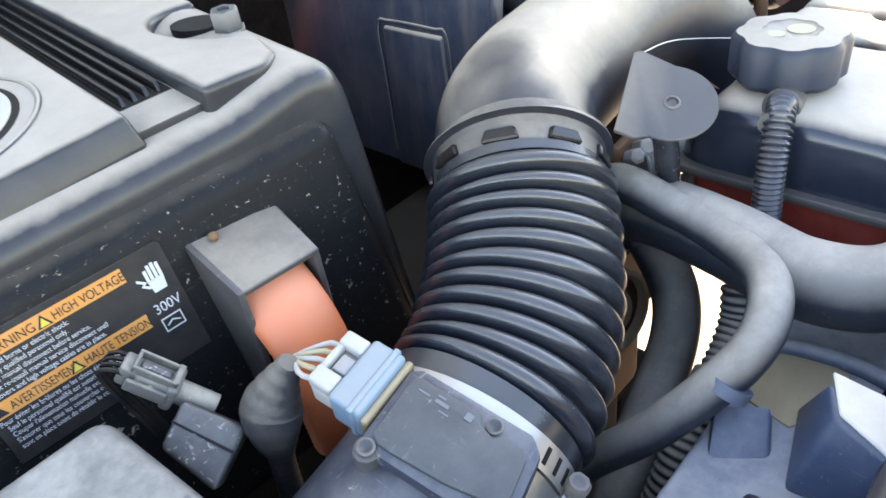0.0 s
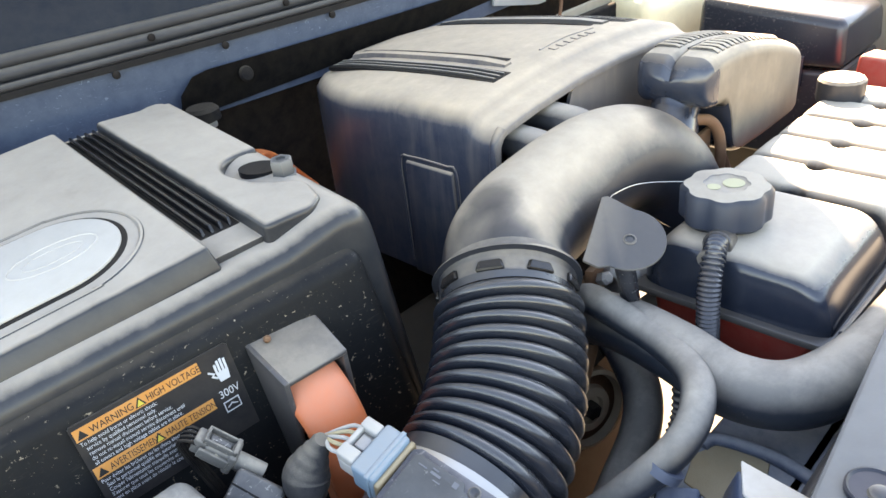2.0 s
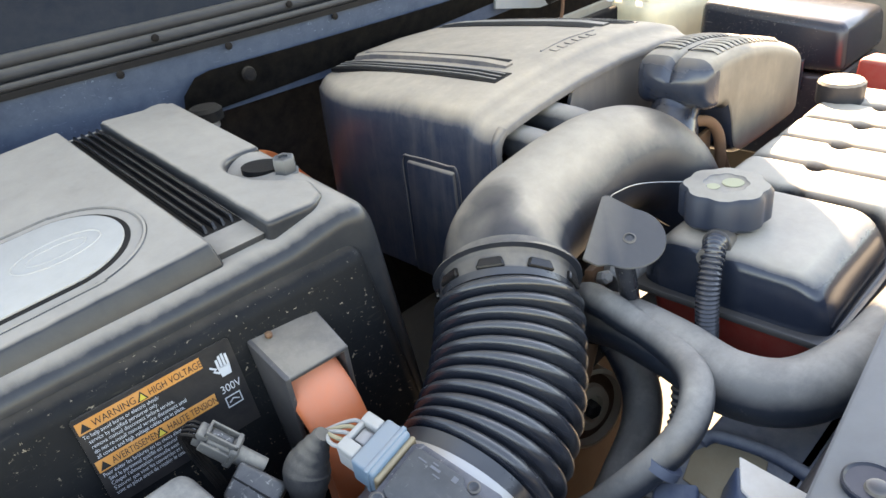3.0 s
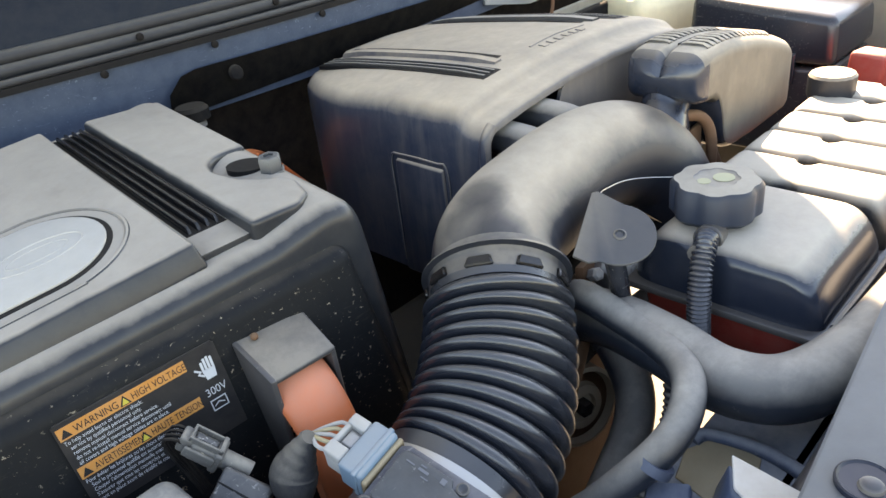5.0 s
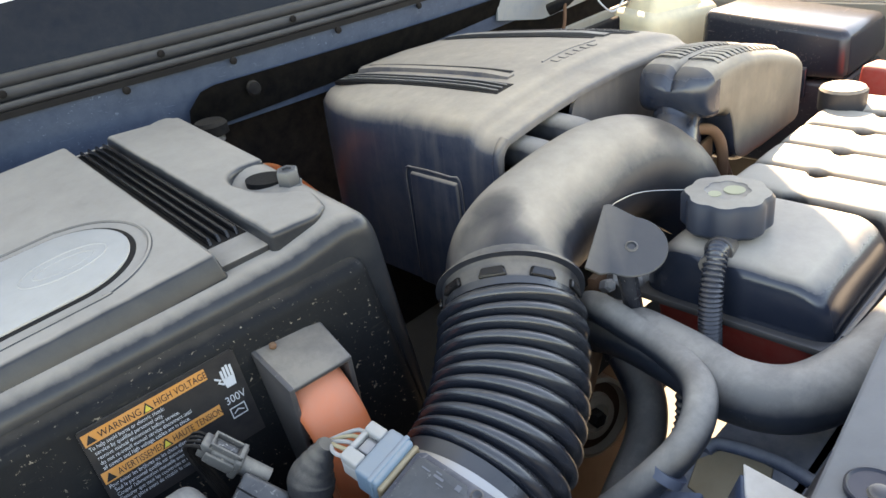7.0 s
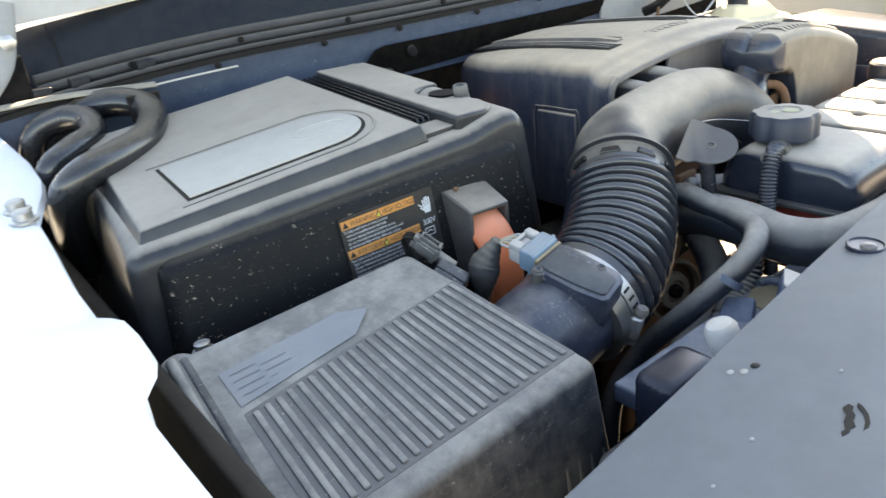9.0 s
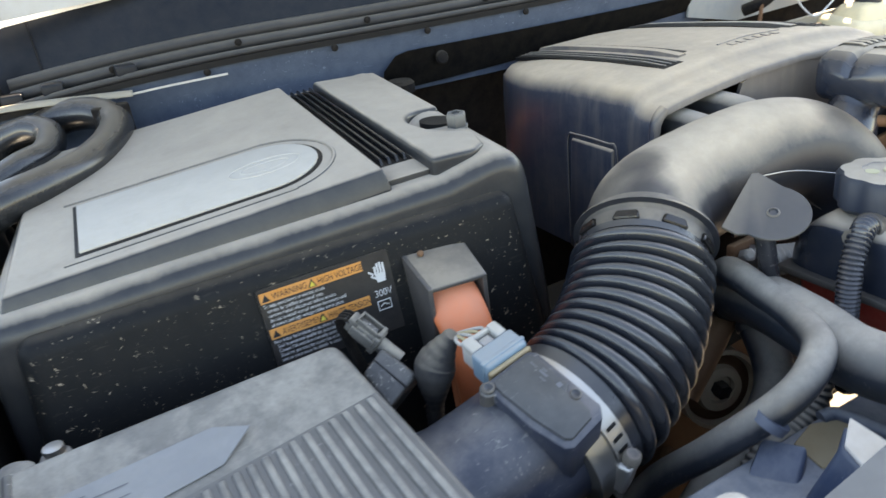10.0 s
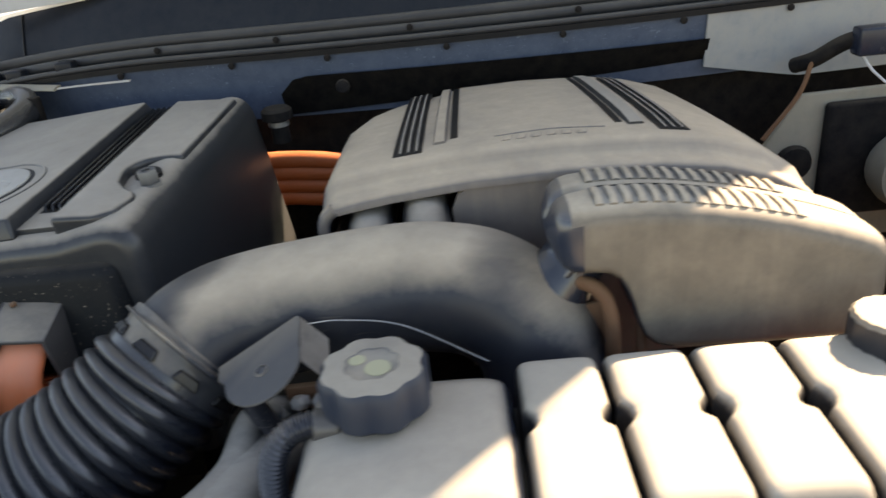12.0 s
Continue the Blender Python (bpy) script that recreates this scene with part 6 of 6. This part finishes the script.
def build_hoses():
    h = thing("radiator_hose", "thick dusty rubber upper radiator hose", "hose", (-0.2, 0.2, 0.98))
    part("tube", tube([(-0.205, 0.360, 1.000), (-0.222, 0.300, 1.022), (-0.238, 0.245, 1.030), (-0.250, 0.195, 1.030), (-0.235, 0.155, 1.032), (-0.185, 0.130, 1.040), (-0.10, 0.118, 1.05), (0.0, 0.115, 1.05)], 0.024, sides=24), HOSE, h)
    d0, d1 = Vector((-0.222, 0.300, 1.022)), Vector((-0.238, 0.245, 1.030))
    part("hose_clamp", lathe([(0.0243, -0.004), (0.0258, -0.004), (0.0258, 0.004), (0.0243, 0.004)], 26, pointing(Vector((-0.212, 0.335, 1.011)), d0 - Vector((-0.205, 0.360, 1.0)))), DARK, h, "dark spring clamp")
    s = thing("heater_hose", "slim dusty rubber hose looping down beside the filter box", "hose", (-0.3, 0.22, 0.9))
    part("tube", tube([(-0.212, 0.352, 1.022), (-0.235, 0.318, 1.046), (-0.243, 0.268, 1.040), (-0.262, 0.225, 1.043), (-0.292, 0.199, 1.046), (-0.325, 0.195, 1.030), (-0.358, 0.225, 0.985), (-0.375, 0.27, 0.925), (-0.402, 0.287, 0.866), (-0.42, 0.28, 0.78)], lambda s_, tot: 0.0132 - 0.0018 * min(1.0, s_ / 0.22), sides=20), HOSE, s)
    part("clip", lathe([(0.0118, -0.0035), (0.0132, -0.0035), (0.0132, 0.0035), (0.0118, 0.0035)], 20, pointing((-0.336, 0.199, 1.016), (-0.55, 0.25, -0.8))), BLUE_METAL, s, "blue-grey hose clip")
    l = thing("lower_hose", "black rubber hose running down behind the radiator", "hose", (-0.28, 0.28, 0.8))
    part("tube", tube([(-0.196, 0.325, 0.985), (-0.204, 0.298, 0.956), (-0.216, 0.284, 0.938), (-0.240, 0.274, 0.922), (-0.280, 0.265, 0.912), (-0.318, 0.258, 0.898), (-0.352, 0.255, 0.872), (-0.39, 0.26, 0.80)], 0.0175, sides=18), HOSE, l)
    part("end_band", lathe([(0.0178, -0.004), (0.0188, -0.004), (0.0188, 0.004), (0.0178, 0.004)], 22, pointing((-0.198, 0.320, 0.980), (-0.25, -0.65, -0.7))), HOSE, l)
    c = thing("wiring_conduit", "black corrugated wiring conduit behind the radiator", "conduit", (-0.27, 0.22, 0.8))
    part("tube", tube([(-0.238, 0.232, 0.998), (-0.248, 0.227, 0.978), (-0.268, 0.225, 0.961), (-0.302, 0.225, 0.944), (-0.334, 0.225, 0.908), (-0.36, 0.23, 0.85)], lambda s_, tot: 0.0125 + 0.0007 * math.sin(s_ * 2 * math.pi / 0.006), sides=16, step=0.0010), HOSE, c)
    part("sleeve", lathe([(0.0145, -0.010), (0.0152, -0.009), (0.0152, 0.009), (0.0145, 0.010)], 18, pointing((-0.287, 0.2245, 0.952), (-0.85, 0, -0.5))), HOSE, c, "smooth retaining sleeve")
    p = thing("idler_pulley", "dusty brown belt pulley on the engine front", "pulley", (-0.226, 0.339, 0.91))
    m = pointing((-0.224, 0.342, 0.912), (-0.25, -1, 0.15))
    part("wheel", lathe([(0.036, -0.012), (0.040, -0.012), (0.040, 0.012), (0.036, 0.013), (0.034, 0.003), (0.025, 0.002), (0.022, 0.011), (0.014, 0.012), (0.013, 0.007), (0.001, 0.007)], 36, m), PULLEY, p)
    part("recess", lathe([(0.0335, 0.0045), (0.0255, 0.0045), (0.0255, 0.0055), (0.0335, 0.0055)], 36, m), RUST, p, "dark block painted for the shade of a recess of the wheel")
    part("bolt", lathe([(0.0085, 0.006), (0.0085, 0.016), (0.006, 0.018)], 6, m), DARK, p, "dark centre bolt")
    b = thing("drive_belt", "black ribbed drive belt round the pulleys", "belt", (-0.15, 0.345, 0.9))
    part("loop", tube([(-0.255, 0.345, 0.935), (-0.225, 0.345, 0.955), (-0.10, 0.345, 0.96), (0.02, 0.345, 0.94)], 0.011, sides=8, flat=0.25, side_dir=(0, 1, 0)), DARK, b)


def build_right_side():
    w = thing("washer_bottle", "translucent yellowed plastic reservoir bottle with a grey cap", "bottle", (0.63, 0.75, 0.9))
    part("body", hexa([(0.515, 0.715, 0.90), (0.735, 0.690, 0.90), (0.745, 0.790, 0.90), (0.525, 0.815, 0.90), (0.515, 0.715, 1.100), (0.735, 0.690, 1.085), (0.745, 0.790, 1.095), (0.525, 0.815, 1.112)], 0.022, 4), BOTTLE, w)
    part("shoulder", hexa([(0.535, 0.725, 1.09), (0.71, 0.705, 1.08), (0.72, 0.78, 1.08), (0.54, 0.80, 1.09), (0.56, 0.735, 1.125), (0.67, 0.725, 1.120), (0.67, 0.77, 1.120), (0.56, 0.785, 1.125)], 0.010, 3), BOTTLE, w)
    part("cap", lathe([(0.022, 0.0), (0.022, 0.02), (0.026, 0.022), (0.026, 0.036), (0.023, 0.039), (0.001, 0.040)], 28, Matrix.Translation((0.60, 0.757, 1.120))), GREY_TAB, w, "dusty dark cap")
    b = thing("fuse_box", "glossy black plastic fuse box with a rounded lid", "fuse box", (0.66, 0.52, 0.84))
    part("lid", hexa([(0.560, 0.40, 1.00), (0.755, 0.40, 1.00), (0.755, 0.65, 1.00), (0.560, 0.65, 1.00), (0.566, 0.405, 1.078), (0.75, 0.405, 1.070), (0.75, 0.645, 1.095), (0.566, 0.645, 1.105)], 0.016, 4), PLASTIC, b)
    part("base", box(0.566, 0.752, 0.406, 0.645, 0.84, 0.995, 0.008), PLASTIC, b)
    for y in (0.47, 0.58):
        part("clip", box(0.553, 0.562, y - 0.012, y + 0.012, 0.97, 1.02, 0.002), SMOOTH_BLACK, b)
    r = thing("battery_terminal_cover", "red plastic battery terminal cover", "terminal cover", (0.50, 0.33, 0.93))
    part("cover", hexa([(0.455, 0.30, 0.935), (0.53, 0.30, 0.935), (0.53, 0.36, 0.935), (0.455, 0.36, 0.935), (0.463, 0.305, 1.056), (0.525, 0.305, 1.048), (0.525, 0.352, 1.052), (0.463, 0.352, 1.060)], 0.008, 3), RED_TANK, r)
    bt = thing("battery", "black car battery beside the fuse box", "battery", (0.5, 0.27, 0.8))
    part("case", box(0.42, 0.74, 0.16, 0.33, 0.72, 0.93, 0.01), PLASTIC, bt)
    g = thing("guard_panel", "beige dusty sheet-metal guard beside the firewall", "guard panel", (0.5, 0.8, 0.9))
    part("sheet", hexa([(0.24, 0.80, 0.90), (0.62, 0.80, 0.90), (0.62, 0.81, 0.90), (0.24, 0.81, 0.90), (0.372, 0.80, 1.109), (0.62, 0.80, 1.112), (0.62, 0.81, 1.112), (0.372, 0.81, 1.109)], 0.003), BEIGE, g)
    part("grommet", lathe([(0.025, 0), (0.022, 0.008), (0.012, 0.010)], 20, pointing((0.369, 0.798, 1.018), (0, -1, 0))), DARK, g)
    # solid block; the recess's shade is put into its near-black colour
    part("recess", box(0.401, 0.60, 0.785, 0.80, 0.94, 1.098, 0.012), DARK, g, "dark block painted for the shade of a recess")
    part("booster", lathe([(0.02, -0.03), (0.045, -0.02), (0.05, 0.0), (0.05, 0.03), (0.03, 0.04)], 24, pointing((0.50, 0.76, 1.01), (0, -1, 0.1))), BEIGE, g, "dusty rounded housing")
    hh = thing("harness", "dark wiring harness with clips along the cowl", "wiring harness", (0.45, 0.8, 1.1))
    part("cable", tube([(0.372, 0.83, 1.140), (0.385, 0.805, 1.152), (0.43, 0.79, 1.176), (0.52, 0.79, 1.165), (0.70, 0.83, 1.14)], 0.010, sides=12), DARK, hh)
    part("connector", box(0.418, 0.458, 0.765, 0.79, 1.158, 1.192, 0.004), BLUE_BLACK, hh)
    part("wire", tube([(0.380, 0.80, 1.150), (0.365, 0.795, 1.11), (0.325, 0.795, 1.055)], 0.003, sides=8), RUST, hh)
    part("wire", tube([(0.425, 0.775, 1.162), (0.445, 0.77, 1.135), (0.475, 0.765, 1.118), (0.53, 0.77, 1.14)], 0.0016, sides=8), PRINT, hh)

    o = thing("orange_cable_bundle", "bundle of dusty orange high voltage cables behind the covers", "cables", (-0.28, 0.67, 1.05))
    for k in range(4):
        z = 1.063 - 0.0191 * k
        part("cable", tube([(-0.40, 0.875, z + 0.004), (-0.33, 0.88, z + 0.003), (-0.27, 0.88, z - 0.003), (-0.22, 0.885, z - 0.006 - 0.006 * (1.5 - k)), (-0.180, 0.895, 1.022 - 0.006 * (k - 1.5)), (-0.12, 0.90, 0.96)], 0.0125, sides=14), ORANGE_CABLE, o)
    cc = thing("brake_reservoir_cap", "small black cap with metal ring below the cowl", "cap", (-0.30, 0.80, 1.13))
    part("cap", lathe([(0.012, -0.03), (0.012, 0.0), (0.020, 0.001), (0.020, 0.012), (0.016, 0.016)], 20, Matrix.Translation((-0.300, 0.80, 1.146))), DARK, cc)
    part("ring", lathe([(0.013, -0.008), (0.0135, -0.008), (0.0135, -0.002), (0.013, -0.002)], 18, Matrix.Translation((-0.300, 0.80, 1.146))), STEEL, cc)
    sc = thing("pressure_sensor", "grimy grey sensor plug with wires beside the label", "sensor", (-0.545, 0.40, 1.0))
    sm = frame_of((-0.543, 0.412, 1.078), (0.50, -0.60, -0.65), (0.6, 0.75, 0.1)) @ Matrix.Diagonal((0.82, 0.82, 0.82, 1.0))
    part("plug", moved(joined(box(0.000, 0.012, -0.0075, 0.0075, -0.0075, 0.0075, 0.002), box(0.010, 0.030, -0.0095, 0.0095, -0.0085, 0.0075, 0.002), box(0.006, 0.031, -0.0120, -0.0092, -0.0045, 0.0045, 0.001), box(0.006, 0.031, 0.0092, 0.0120, -0.0045, 0.0045, 0.001)), sm), DIRTY_PLUG, sc, "dirty grey plug housing")
    lock = part("lock_frame", moved(joined(box(0.006, 0.034, -0.0078, -0.0056, 0.0070, 0.0125, 0.0008), box(0.006, 0.034, 0.0056, 0.0078, 0.0070, 0.0125, 0.0008), box(0.006, 0.0085, -0.0078, 0.0078, 0.0070, 0.0120, 0.0008), box(0.0300, 0.0340, -0.0078, 0.0078, 0.0075, 0.0135, 0.0008)), sm), DIRTY_PLUG, sc, "open locking frame on the plug")
    part("lock_tongue", moved(box(0.010, 0.028, -0.0030, 0.0030, 0.0070, 0.0098, 0.0008), sm), SCUFFED, lock)
    part("collar", moved(box(0.029, 0.036, -0.0105, 0.0105, -0.0100, 0.0090, 0.002), sm), DIRTY_PLUG, sc)
    part("stem", moved(tube([(0.034, 0, -0.001), (0.044, 0, -0.001), (0.060, 0, -0.001)], 0.0078, sides=18), sm), DIRTY_PLUG, sc, "dusty grey stem")
    face = [Vector(p) for p in ((-0.532, 0.384, 1.062), (-0.552, 0.379, 1.050), (-0.546, 0.349, 1.034), (-0.517, 0.358, 1.046))]
    inward = Vector((0.29, 0.62, -0.73)) * 0.026
    body = part("body", hexa([p + inward for p in face] + face, 0.003, 3), SCUFFED, sc, "scuffed black sensor body")
    a, b, c, d = (face[0].lerp(face[1], 0.42), face[0].lerp(face[1], 0.47), face[3].lerp(face[2], 0.43), face[3].lerp(face[2], 0.38))
    out = -inward.normalized() * 0.0006
    part("joint", hexa([a - out * 3, b - out * 3, c - out * 3, d - out * 3, a + out, b + out, c + out, d + out]), SLOT, body, "dark joint across the body")
    for k in range(4):
        part("wire", tube([sm @ Vector((0.004, -0.006 + 0.004 * k, 0.001)), sm @ Vector((-0.004, -0.007 + 0.005 * k, 0.002)), sm @ Vector((-0.007, -0.006 + 0.004 * k, -0.010)), Vector((-0.545 + 0.002 * k, 0.403, 1.035))], 0.0012, sides=7), DARK, sc)

    tf = thing("thermostat_fitting", "small ribbed metal fittings and rusty brackets under the elbow", "fitting", (-0.16, 0.33, 1.0))
    part("ribbed_sleeve", tube([(-0.185, 0.338, 1.030), (-0.165, 0.330, 1.030), (-0.135, 0.322, 1.026)], lambda s_, tot: 0.013 + 0.0012 * math.sin(s_ * 2 * math.pi / 0.005), sides=18, step=0.001), ALLOY, tf, "ribbed metal sleeve")
    part("bracket", hexa([(-0.215, 0.335, 1.035), (-0.165, 0.345, 1.035), (-0.168, 0.352, 1.035), (-0.218, 0.342, 1.035), (-0.215, 0.335, 1.058), (-0.170, 0.345, 1.052), (-0.172, 0.352, 1.052), (-0.218, 0.342, 1.058)], 0.002, 2), RUST, tf)
    for x, y, z, r in ((-0.205, 0.330, 1.048, 0.006), (-0.188, 0.332, 1.046, 0.007), (-0.222, 0.330, 1.040, 0.008)):
        part("nut", lathe([(r, -0.006), (r, 0.005), (r * 0.6, 0.007)], 6, pointing((x, y, z), (-0.3, -0.8, 0.5))), ALLOY, tf)
    part("stub_pipe", tube([(-0.20, 0.35, 0.985), (-0.24, 0.335, 0.965), (-0.275, 0.33, 0.93)], 0.012, sides=14), RUST, tf, "rusty stub pipe")


build_ground()
build_cowl()
build_cab()
build_hood()
build_fender(-1)
build_fender(1)
build_bay()
build_radiator_cover()
build_inverter()
build_airbox()
build_left_hoses()
build_intake()
build_engine_cover()
build_resonator()
build_tank()
build_hoses()
build_right_side()
